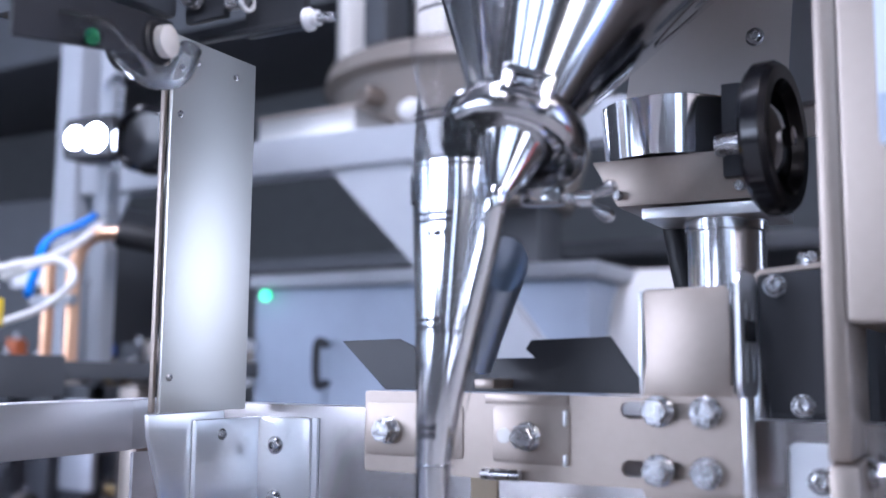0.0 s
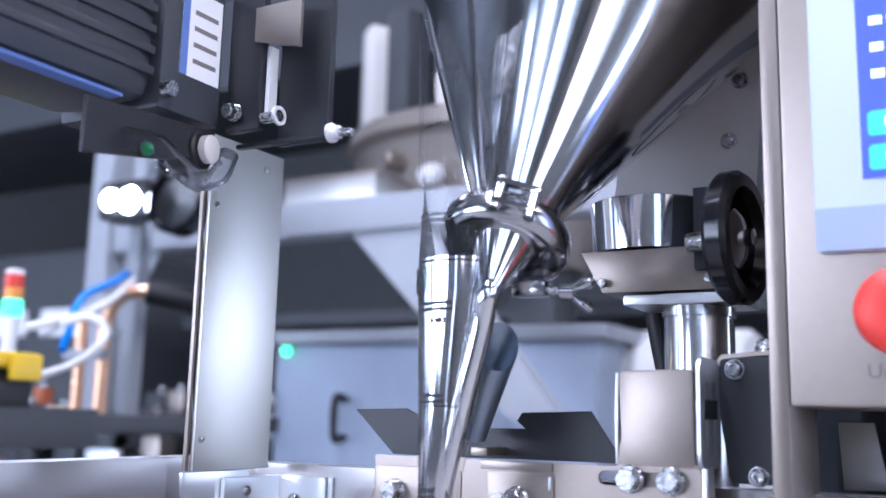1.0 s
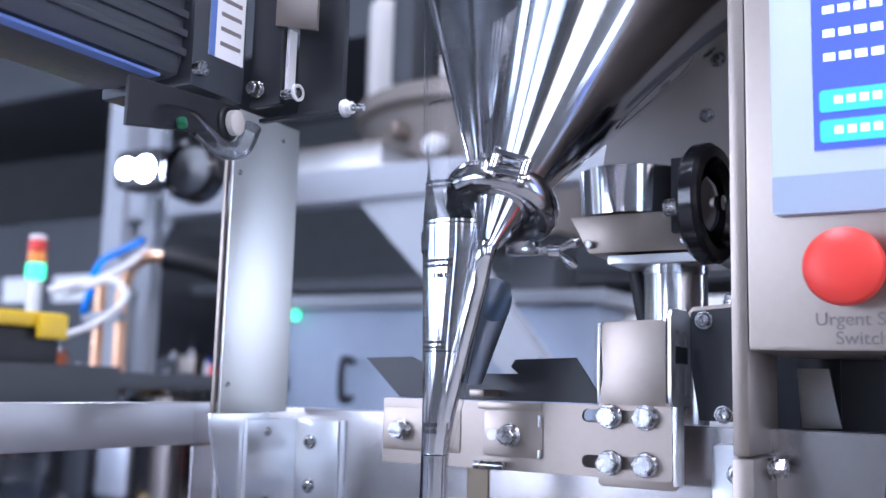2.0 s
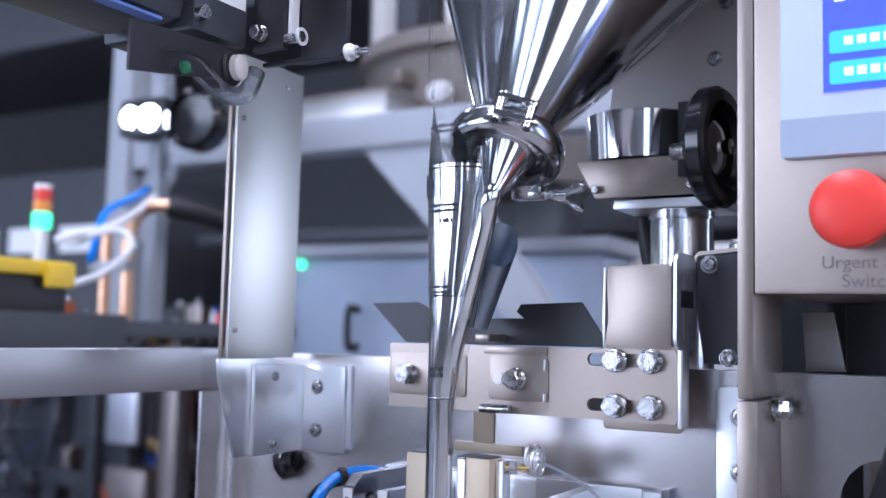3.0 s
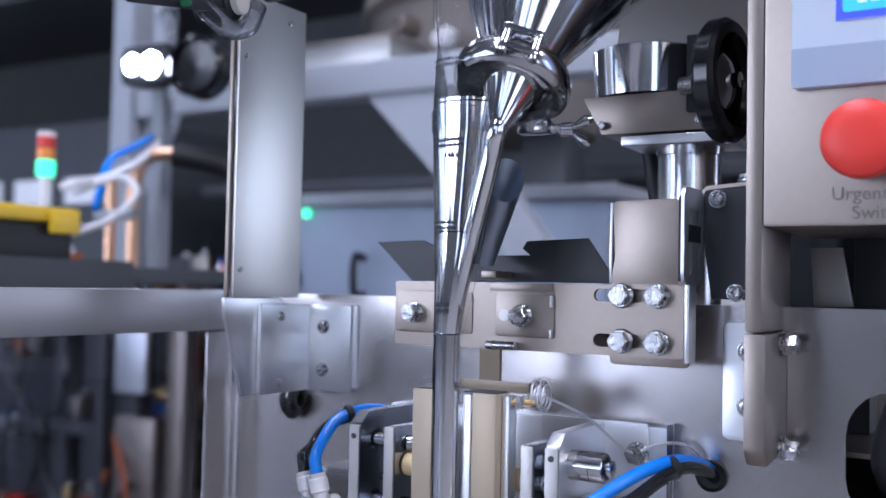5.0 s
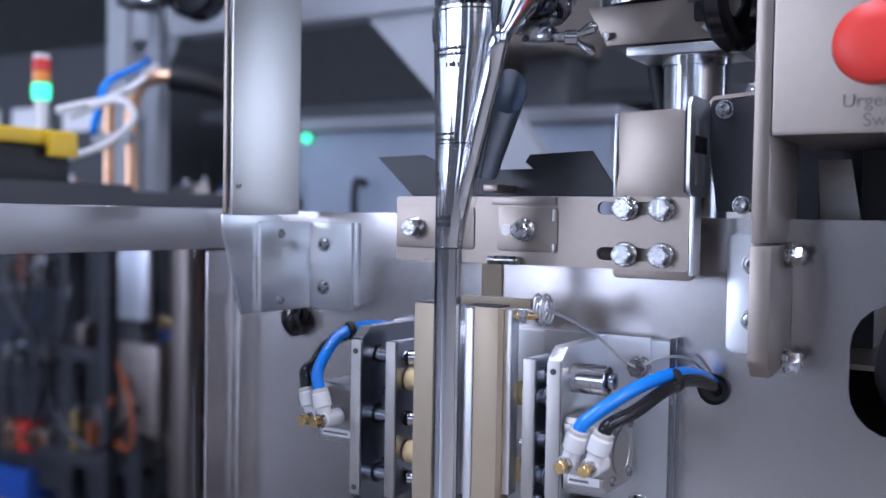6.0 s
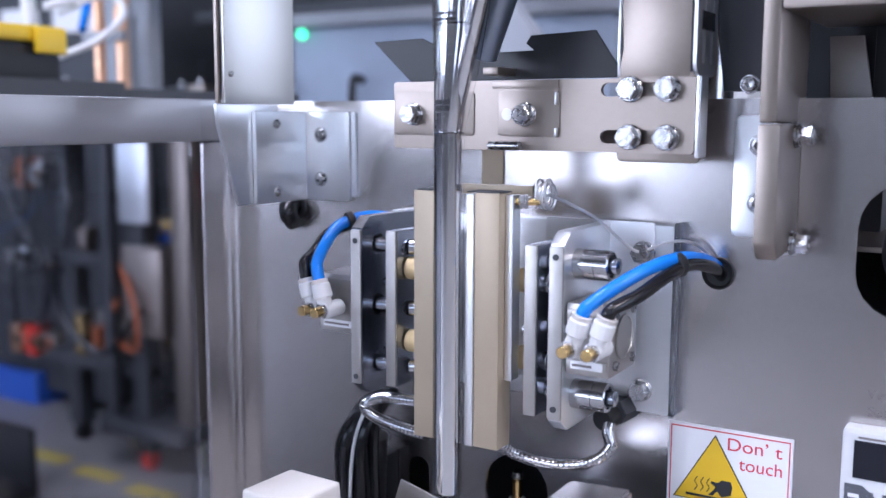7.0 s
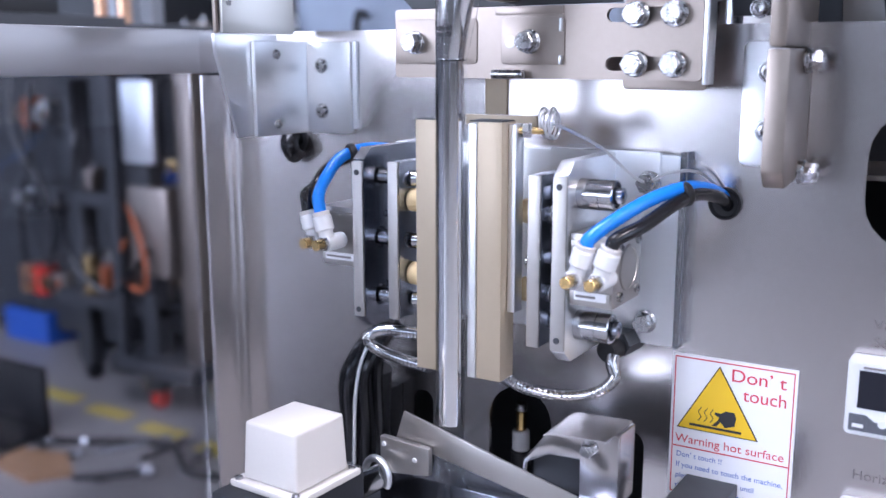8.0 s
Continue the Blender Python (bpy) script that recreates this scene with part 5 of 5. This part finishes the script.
o = part("clear_tube", hose([(-0.1250, -0.128, 1.2280), (-0.1250, -0.136, 1.2135), (-0.1250, -0.152, 1.2085), (-0.1250, -0.168, 1.2145), (-0.1250, -0.180, 1.2200), (-0.1250, -0.200, 1.2180)], 0.0056, 14, 8), "clear", rl, "clear bent tubing")
o.visible_shadow = False
part("green_tip", rod((-0.1250, -0.186, 1.2180), (-0.1230, -0.187, 1.2140), 0.003), "green", rl)

for o in set(scene.objects) - seen:
    if not o.parent:
        o.location += Vector((-0.007, 0, 0.002))

# ---------------------------------------------------------------- machines and stores behind
gf = thing("gantry", "pale grey painted steel gantry beam on a post", "gantry", (-1.2, 0.75, 0))
part("post", B(-1.27, -1.215, 0.72, 0.775, 1.0832, 1.85, bev=.004), "grey_frame", gf)
BE = (Vector((-1.241, 0.760, 1.405)), Vector((-0.585, 0.807, 1.417)))
BM = Matrix.Translation(BE[0]) @ (BE[1] - BE[0]).to_track_quat("X", "Z").to_matrix().to_4x4()
part("beam", B(0.0, 1.6, -0.03, 0.03, -0.028, 0.030, bev=.004), "grey_frame", gf).data.transform(BM)
part("gusset", prism([(-1.215, 1.38), (-1.10, 1.40), (-1.215, 1.22)], "y", 0.755, 0.761), "grey_frame", gf)
LEN = (BE[1] - BE[0]).length
part("brace", prism([(LEN - .12, -0.0285), (LEN + .02, -0.0285), (LEN + .24, -0.33), (LEN + .16, -0.33)], "y", -0.02, 0.02), "grey_frame", gf).data.transform(BM)
for z in (1.36, 1.40):
    for x in (0.02, 0.06):
        part("bolt", rod((-1.215 + x, 0.754, z), (-1.215 + x, 0.748, z), 0.006), "zinc", gf)
bx = thing("bright_duct", "bright steel duct box on the gantry", "duct", (-0.9, 0.9, 1.48))
part("shell", B(-0.925, -0.720, 0.87, 1.00, 1.449, 1.5125, bev=.004), "alu", bx)
part("rim", B(-0.928, -0.717, 0.867, 1.003, 1.5128, 1.5175, bev=.002), "satin", bx)
hopb = thing("weigher", "warm grey multi-bucket weigher housing", "weigher", (-0.7, 1.0, 1.7))
part("bowl", lathe(bmesh.new(), (-0.76, 1.36, 1.60), (0, 0, 1), [(0.22, -0.20), (0.29, 0.04), (0.31, 0.055), (0.30, 0.09), (0.28, 0.10)], 48), "tan_metal", hopb)
for k in range(4):
    a = radians(205 + 26 * k)
    part("bucket", B(-0.035, 0.035, -0.03, 0.03, 1.70, 1.92, bev=.006), "ivory" if k % 2 else "dark_steel", hopb).data.transform(Matrix.Translation((-0.76 + 0.25 * math.cos(a), 1.36 + 0.25 * math.sin(a), 0)) @ Matrix.Rotation(a, 4, "Z"))
part("pedestal", B(-0.67, -0.57, 1.30, 1.42, 1.2500, 1.402, bev=.003), "dark_steel", hopb)
part("knob", lathe(bmesh.new(), (-0.8215, 1.075, 1.5936), (-0.3, -1, 0), [(0.019, -0.06), (0.019, 0.02), (0.016, 0.024), (0.008, 0.024), (0.007, 0.018), (0.0002, 0.018)], 24), "satin", hopb, "round steel knob")
# white stub put in for a small bright spot on the bowl
part("lamp_cap", lathe(bmesh.new(), (-0.7300, 1.075, 1.5569), (0.2, -1, -0.3), [(0.016, -0.06), (0.022, 0.0), (0.018, 0.03), (0.0002, 0.036)], 20), "white_plastic", hopb, "white rounded stub put in for a bright spot")
cb = thing("rear_machine", "blue-grey painted machine with curved white cover", "machine", (-0.8, 1.2, 0))
part("cabinet", B(-1.10, -0.42, 1.10, 1.75, 0.15, 1.235, bev=.01), "grey_cabinet", cb)
part("lid", B(-1.11, -0.40, 1.09, 1.76, 1.236, 1.262, bev=.006), "grey_frame", cb)
part("cover", lathe(bmesh.new(), (-0.85, 1.35, 1.10), (1, 0, 0), [(0.16, 0), (0.17, 0.01), (0.17, 0.62), (0.16, 0.63)], 32), "white_plastic", cb, "curved white cover")
part("lamp", rod((-1.062, 1.09, 1.222), (-1.062, 1.08, 1.222), 0.010), "green_lit", cb, "small green lamp")
part("latch", hose([(-0.92, 1.09, 1.13), (-0.92, 1.06, 1.13), (-0.92, 1.06, 1.06), (-0.92, 1.09, 1.06)], 0.008, 8, 4), "rubber", cb, "black pull latch")
part("latch", hose([(-1.10, 1.09, 1.13), (-1.10, 1.06, 1.13), (-1.10, 1.06, 1.06), (-1.10, 1.09, 1.06)], 0.008, 8, 4), "white_plastic", cb)
for x in (-1.05, -0.47):
    part("foot", B(x - .03, x + .03, 1.3, 1.36, 0, 0.15), "rubber", cb)
dk = thing("dark_shelter", "dark steel roof sheets over the rear machines", "canopy", (-1.0, 2.0, 1.3))
part("sheet", B(-2.2, 0.9, 1.9, 2.6, 1.36, 1.40, bev=.004), "dark_steel", dk)
part("sheet", B(-2.2, 0.9, 2.58, 2.62, 0.2, 1.36), "dark_steel", dk)
for x in (-2.1, -0.6, 0.8):
    part("leg", B(x - .03, x + .03, 2.5, 2.56, 0, 1.36), "dark_steel", dk)
ml = thing("wall_monitor", "pale lit screen on a dark stand", "screen", (-0.3, 1.85, 1.3))
part("screen", B(-0.44, -0.385, 1.80, 1.81, 1.19, 1.27, bev=.003), "white_plastic", ml)
part("stand", rod((-0.41, 1.82, 0), (-0.41, 1.82, 1.19), 0.015), "dark_steel", ml)

# signal lamp machine with tool box, on the bench
bn = thing("work_bench", "steel bench with dark top beside the machine", "bench", (-0.9, 0.2, 0))
part("top", B(-1.30, -0.72, -0.35, 0.64, 1.062, 1.083, bev=.002), "dark_steel", bn)
part("top_extension", B(-1.30, -1.15, 0.6405, 0.80, 1.062, 1.083, bev=.002), "dark_steel", bn)
part("side_rail", B(-0.7195, -0.7150, -0.35, 0.30, 1.045, 1.090, bev=.001), "dark_steel", bn)
for x in (-1.1, -0.7):
    for y in (-0.3,):
        part("leg", B(x - .02, x + .02, y - .02, y + .02, 0, 1.061), "grey_frame", bn)
tb = thing("tool_box", "black tool box with yellow lid and latch", "tool box", (-0.88, 0.15, 1.084))
part("body", B(-1.02, -0.775, -0.02, 0.225, 1.0835, 1.133, bev=.006), "rubber", tb)
part("lid", B(-1.025, -0.77, -0.025, 0.230, 1.1335, 1.152, bev=.005), "yellow", tb, "yellow lid")
part("latch", B(-0.7695, -0.762, 0.185, 0.225, 1.120, 1.150, bev=.002), "yellow", tb)
bg2 = thing("parts_bag", "pale crumpled bag on the tool box", "bag", (-0.95, 0.1, 1.153))
hb = bmesh.new()
bmesh.ops.create_icosphere(hb, subdivisions=4, radius=1.0)
for v in hb.verts:
    n = noise.noise(v.co * 2.3) * 0.25
    v.co = Vector((v.co.x * 0.10 * (1 + n), v.co.y * 0.10 * (1 + n), max(v.co.z, -0.5) * 0.04 * (1 + n)))
    v.co += Vector((-0.92, 0.08, 1.173))
part("bag", hb, "paper", bg2)
sl = thing("signal_lamp", "stacked signal lamp, green section lit, red and amber off", "signal lamp", (-0.965, 0.335, 1.084))
part("pole", rod((-0.965, 0.335, 1.0835), (-0.965, 0.335, 1.212), 0.010), "white_plastic", sl)
part("green_lens", rod((-0.965, 0.335, 1.2125), (-0.965, 0.335, 1.235), 0.013), "green_lit", sl, "lit green lens")
part("amber_lens", rod((-0.965, 0.335, 1.2355), (-0.965, 0.335, 1.252), 0.013), "amber", sl)
part("red_lens", rod((-0.965, 0.335, 1.2525), (-0.965, 0.335, 1.269), 0.013), "red_lens", sl)
part("cap", rod((-0.965, 0.335, 1.2695), (-0.965, 0.335, 1.276), 0.012), "white_plastic", sl)
cbn = thing("loose_cables", "white and blue cables hanging in loops", "cables", (-0.85, 0.4, 1.1))
part("white_cable", hose([(-1.05, 0.62, 1.31), (-0.99, 0.52, 1.26), (-0.96, 0.44, 1.225), (-0.93, 0.36, 1.205), (-0.94, 0.33, 1.195)], 0.006, 8, 8), "white_plastic", cbn)
part("white_cable", hose([(-0.95, 0.36, 1.19), (-0.90, 0.40, 1.215), (-0.875, 0.41, 1.19), (-0.90, 0.38, 1.15), (-0.96, 0.33, 1.12), (-1.0, 0.31, 1.10)], 0.005, 8, 8), "white_plastic", cbn)
part("blue_cable", hose([(-1.07, 0.62, 1.32), (-1.03, 0.55, 1.29), (-0.98, 0.45, 1.25), (-0.965, 0.42, 1.20), (-0.95, 0.40, 1.17)], 0.006, 8, 8), "blue_hose", cbn)
cpz = thing("copper_pipes", "pair of bent copper pipes with clamp", "pipes", (-1.03, 0.54, 0))
part("pipe", hose([(-1.035, 0.535, 1.0832), (-1.035, 0.535, 1.15), (-1.035, 0.535, 1.22), (-1.02, 0.545, 1.265), (-0.98, 0.57, 1.275), (-0.93, 0.62, 1.262)], 0.011, 12, 8), "copper", cpz)
part("pipe", hose([(-1.065, 0.515, 1.0832), (-1.065, 0.515, 1.12), (-1.065, 0.515, 1.16), (-1.065, 0.515, 1.24)], 0.009, 12, 8), "copper", cpz)
part("pipe_clamp", B(-1.09, -1.00, 0.50, 0.515, 1.165, 1.180, bev=.002), "grey_frame", cpz)
part("sleeve", hose([(-0.985, 0.568, 1.275), (-0.93, 0.62, 1.262), (-0.90, 0.66, 1.235), (-0.885, 0.69, 1.20)], 0.020, 12, 8), "rubber", cpz, "black foam sleeve")
fd = thing("flood_light", "bright white LED work light on an arm", "work light", (-1.03, 0.53, 1.44))
part("housing", prism(rounded(-1.080, -0.972, 1.396, 1.460, 0.012), "y", 0.552, 0.60, bev=.004), "rubber", fd)
for x, z, r in ((-1.0520, 1.4290, 0.0165), (-1.0070, 1.4250, 0.0205)):
    part("led_panel", lathe(bmesh.new(), (x, 0.5518, z), (0.1, -1, 0), [(r, 0), (r, 0.003), (r * .8, 0.007), (0.0002, 0.009)], 24), "led", fd, "lit round LED lens")
part("side_head", lathe(bmesh.new(), (-0.9250, 0.600, 1.4150), (0.25, -1, 0), [(0.030, 0), (0.050, 0.01), (0.050, 0.045), (0.042, 0.052), (0.040, 0.040), (0.0002, 0.036)], 32), "gloss_black", fd, "dark unlit round lamp head")
part("head_link", B(-0.975, -0.930, 0.602, 0.615, 1.405, 1.425, bev=.002), "rubber", fd)
part("arm", B(-1.065, -1.035, 0.605, 0.63, 1.0832, 1.75, bev=.003), "grey_frame", fd)
part("clear_bracket", hose([(-1.05, 0.60, 1.52), (-0.99, 0.58, 1.52), (-0.985, 0.57, 1.40), (-1.0, 0.58, 1.33)], 0.006, 8, 6), "clear", fd)
for o, move in ((fd, (0.033, 0, -0.005)), (cpz, (0.037, 0.01, 0)), (sl, (0.016, 0.005, 0)), (tb, (0.03, 0.005, 0)), (bg2, (0.03, 0, 0)), (cbn, (0.03, 0.005, 0)), (cb, (0.06, -0.09, -0.012))):
    o.location += Vector(move)
ucab = thing("dark_cabinet", "dark steel cabinet with pale labels", "cabinet", (-3.0, 1.6, 0))
part("body", B(-3.6, -2.4, 1.7, 2.4, 0.05, 1.62, bev=.01), "dark_steel", ucab)
for k in range(4):
    part("label_plate", B(-3.5 + k * .28, -3.3 + k * .28, 1.695, 1.6995, 1.33, 1.42), "paper", ucab)
uc2 = thing("roof_duct", "dark grey overhead air duct", "duct", (-2.5, 1.5, 2.1))
part("duct", B(-4.5, 0.6, 1.6, 2.3, 2.05, 2.35, bev=.02), "dark_steel", uc2)
part("hanger", B(-2.02, -1.98, 1.9, 1.94, 2.35, 4.2), "dark_steel", uc2)

# things on the floor and in the aisle, seen through the guard window
for k in range(9):
    t = k / 8
    c = Vector((-3.3, 1.42, 0)).lerp(Vector((-1.3, 1.24, 0)), t)
    tagged(part("floor_marking", B(c.x - .085, c.x + .085, c.y - .03, c.y + .03, 0.0005, 0.003), "tape"), "worn yellow dashed tape on the floor", "floor marking", "floor markings", "structure")
mc = thing("assembly_stand", "grey steel stand with machine parts and hoses", "stand", (-2.1, 1.5, 0))
for x, y in ((-2.35, 1.5), (-1.95, 1.42), (-2.35, 1.9), (-1.95, 1.82)):
    part("leg", B(x - .03, x + .03, y - .03, y + .03, 0.06, 1.02, bev=.003), "dark_steel", mc)
    part("caster", rod((x - .015, y, 0.03), (x + .015, y, 0.03), 0.03, 16), "red_plastic" if y < 1.45 else "rubber", mc)
for z in (0.30, 0.62, 1.0):
    part("rail", B(-2.38, -1.92, 1.40, 1.93, z - .02, z + .02, bev=.003), "dark_steel", mc)
rng = random.Random(4)
for k in range(70):
    nm, mat = rng.choice([("valve", "alu"), ("block", "dark_steel"), ("bracket", "satin"), ("motor", "motor"), ("fitting", "brass"), ("cover", "motor"), ("cover", "orange"), ("panel", "satin"), ("cap", "blue_plastic")])
    w, d, h = rng.uniform(.02, .09), rng.uniform(.02, .07), rng.uniform(.03, .13)
    x, y = rng.uniform(-2.36, -1.98), rng.uniform(1.39, 1.8)
    z = rng.choice((0.321, 0.641, 0.641, 0.641, 1.021, 1.021))
    o = thing("machine_part", "small machine part lying on the stand", "machine part", (x, y, z), "machine parts")
    part(nm, B(x, x + w, y, y + d, z, z + h, bev=.004), mat, o)
    part("stub", rod((x + w / 2, y + d / 2, z + h), (x + w / 2, y + d / 2, z + h + .02), 0.008, 12), "zinc", o)
for k, (mat, pts) in enumerate((("orange", [(-2.0, 1.38, 0.62), (-1.9, 1.34, 0.5), (-1.93, 1.36, 0.38), (-2.05, 1.37, 0.42), (-2.0, 1.36, 0.52)]), ("hose", [(-2.3, 1.38, 0.64), (-2.2, 1.33, 0.45), (-2.05, 1.35, 0.36), (-1.9, 1.36, 0.5)]), ("hose", [(-2.2, 1.37, 0.98), (-2.15, 1.33, 0.8), (-2.2, 1.35, 0.66)]))):
    o = thing("coiled_hose", "loose coloured hose hanging from the stand", "hose", pts[0], "hoses on the stand")
    part("hose", hose(pts, 0.008, 8, 8), mat, o)
for k in range(7):
    x, y = (-2.75, -3.25, -1.72, -2.28, -2.02, -2.55, -1.62)[k], (1.75, 2.0, 1.75, 2.15, 2.4, 2.3, 2.2)[k]
    o = thing("rear_rack", "tall dark machine rack with hoses and valves", "machine", (x, y, 0), "rear frames")
    for dx in (-.14, .14):
        part("upright", B(x + dx - .025, x + dx + .025, y - .025, y + .025, 0, 1.25, bev=.004), ("satin", "dark_steel", "motor", "dark_steel")[(k + (dx > 0)) % 4], o)
    for z in (0.25, 0.55, 0.85, 1.1):
        part("crossbar", B(x - .165, x + .165, y - .05, y - .026, z - .02, z + .02, bev=.003), ("dark_steel", "satin")[k % 2], o)
        for j in range(9):
            dx, w, hh = rng.uniform(-.15, .11), rng.uniform(.02, .055), rng.uniform(.03, .11)
            part("valve", B(x + dx, x + dx + w, y - .12, y - .051, z - hh / 2, z + hh / 2, bev=.005), rng.choice(("dark_steel", "alu", "motor", "orange", "copper", "satin", "rubber", "blue_plastic", "paper", "satin", "motor", "bright", "tan_metal", "red_plastic")), o)
    for j in range(5):
        xs = rng.uniform(-.14, .14)
        part("hose", hose([(x + xs, y - .09, 1.15), (x + xs + rng.uniform(-.06, .06), y - .14, 0.8), (x + rng.uniform(-.14, .14), y - .12, 0.5), (x + rng.uniform(-.14, .14), y - .1, 0.3)], 0.006, 8, 6), rng.choice(("hose", "hose", "motor")), o)
m2 = thing("packing_station", "tall grey machine frame with clear covers", "machine", (-1.55, 1.0, 0))
part("column", B(-1.565, -1.50, 0.95, 1.015, 0.12, 1.02, bev=.006), "satin", m2)
part("column", B(-1.80, -1.765, 0.90, 0.935, 0.12, 1.02, bev=.006), "dark_steel", m2)
part("base", B(-1.82, -1.48, 0.89, 1.10, 0.12, 0.17, bev=.006), "dark_steel", m2)
part("box", B(-1.74, -1.58, 0.92, 1.04, 0.42, 0.68, bev=.008), "satin", m2)
part("plate", B(-1.72, -1.60, 0.90, 0.92, 0.75, 0.98, bev=.003), "bright", m2)
for x in (-1.80, -1.51):
    part("foot", rod((x, 1.0, 0), (x, 1.0, 0.12), 0.014), "zinc", m2)
m2.location += Vector((-0.25, 0.45, 0))
cr = thing("blue_crate", "blue plastic crate on the floor", "crate", (-2.9, 1.6, 0))
part("shell", prism([(-3.05, 1.66), (-2.80, 1.66), (-2.80, 1.80), (-3.05, 1.80)], "z", 0.02, 0.12, [[(-3.03, 1.68), (-2.82, 1.68), (-2.82, 1.78), (-3.03, 1.78)]]), "blue_plastic", cr)
part("bottom", B(-3.05, -2.80, 1.66, 1.80, 0.0, 0.0195), "blue_plastic", cr)
kit = thing("black_tray", "black plastic tray with tools on the floor", "tray", (-2.15, 0.95, 0))
part("tray", B(-2.30, -2.03, 0.86, 1.08, 0.0, 0.035, bev=.008), "rubber", kit)
part("lid", B(-2.29, -2.04, 1.08, 1.10, 0.0, 0.20, bev=.006), "rubber", kit)
cbx = thing("cardboard_scrap", "torn brown cardboard on the floor", "cardboard", (-1.9, 0.93, 0))
part("sheet", prism([(-1.98, 0.88), (-1.82, 0.86), (-1.76, 0.95), (-1.86, 1.01), (-1.99, 0.97)], "z", 0.001, 0.022), "cardboard", cbx)
for k in range(9):
    x, y, a = -1.78 + rng.uniform(-.28, .28), 1.06 + rng.uniform(-.14, .12), rng.uniform(0, 3.14)
    o = thing("hand_tool", "steel hand tool lying on the floor", "tool", (x, y, 0), "tools on the floor")
    d = Vector((math.cos(a), math.sin(a), 0)) * rng.uniform(.05, .09)
    part("shank", rod(Vector((x, y, .012)) - d, Vector((x, y, .012)) + d, 0.009, 10), rng.choice(("zinc", "rubber", "dark_steel")), o)
    part("jaw", rod(Vector((x, y, .014)) + d, Vector((x, y, .014)) + d * 1.35, 0.014, 8), "zinc", o)
o = thing("floor_cable", "black cable trailing over the floor", "cable", (-1.9, 1.1, 0))
part("cable", hose([(-2.4, 0.9, .012), (-2.0, 1.05, .012), (-1.7, 1.2, .012), (-1.5, 1.1, .012), (-1.3, 1.2, .012)], 0.011, 8, 10), "rubber", o)
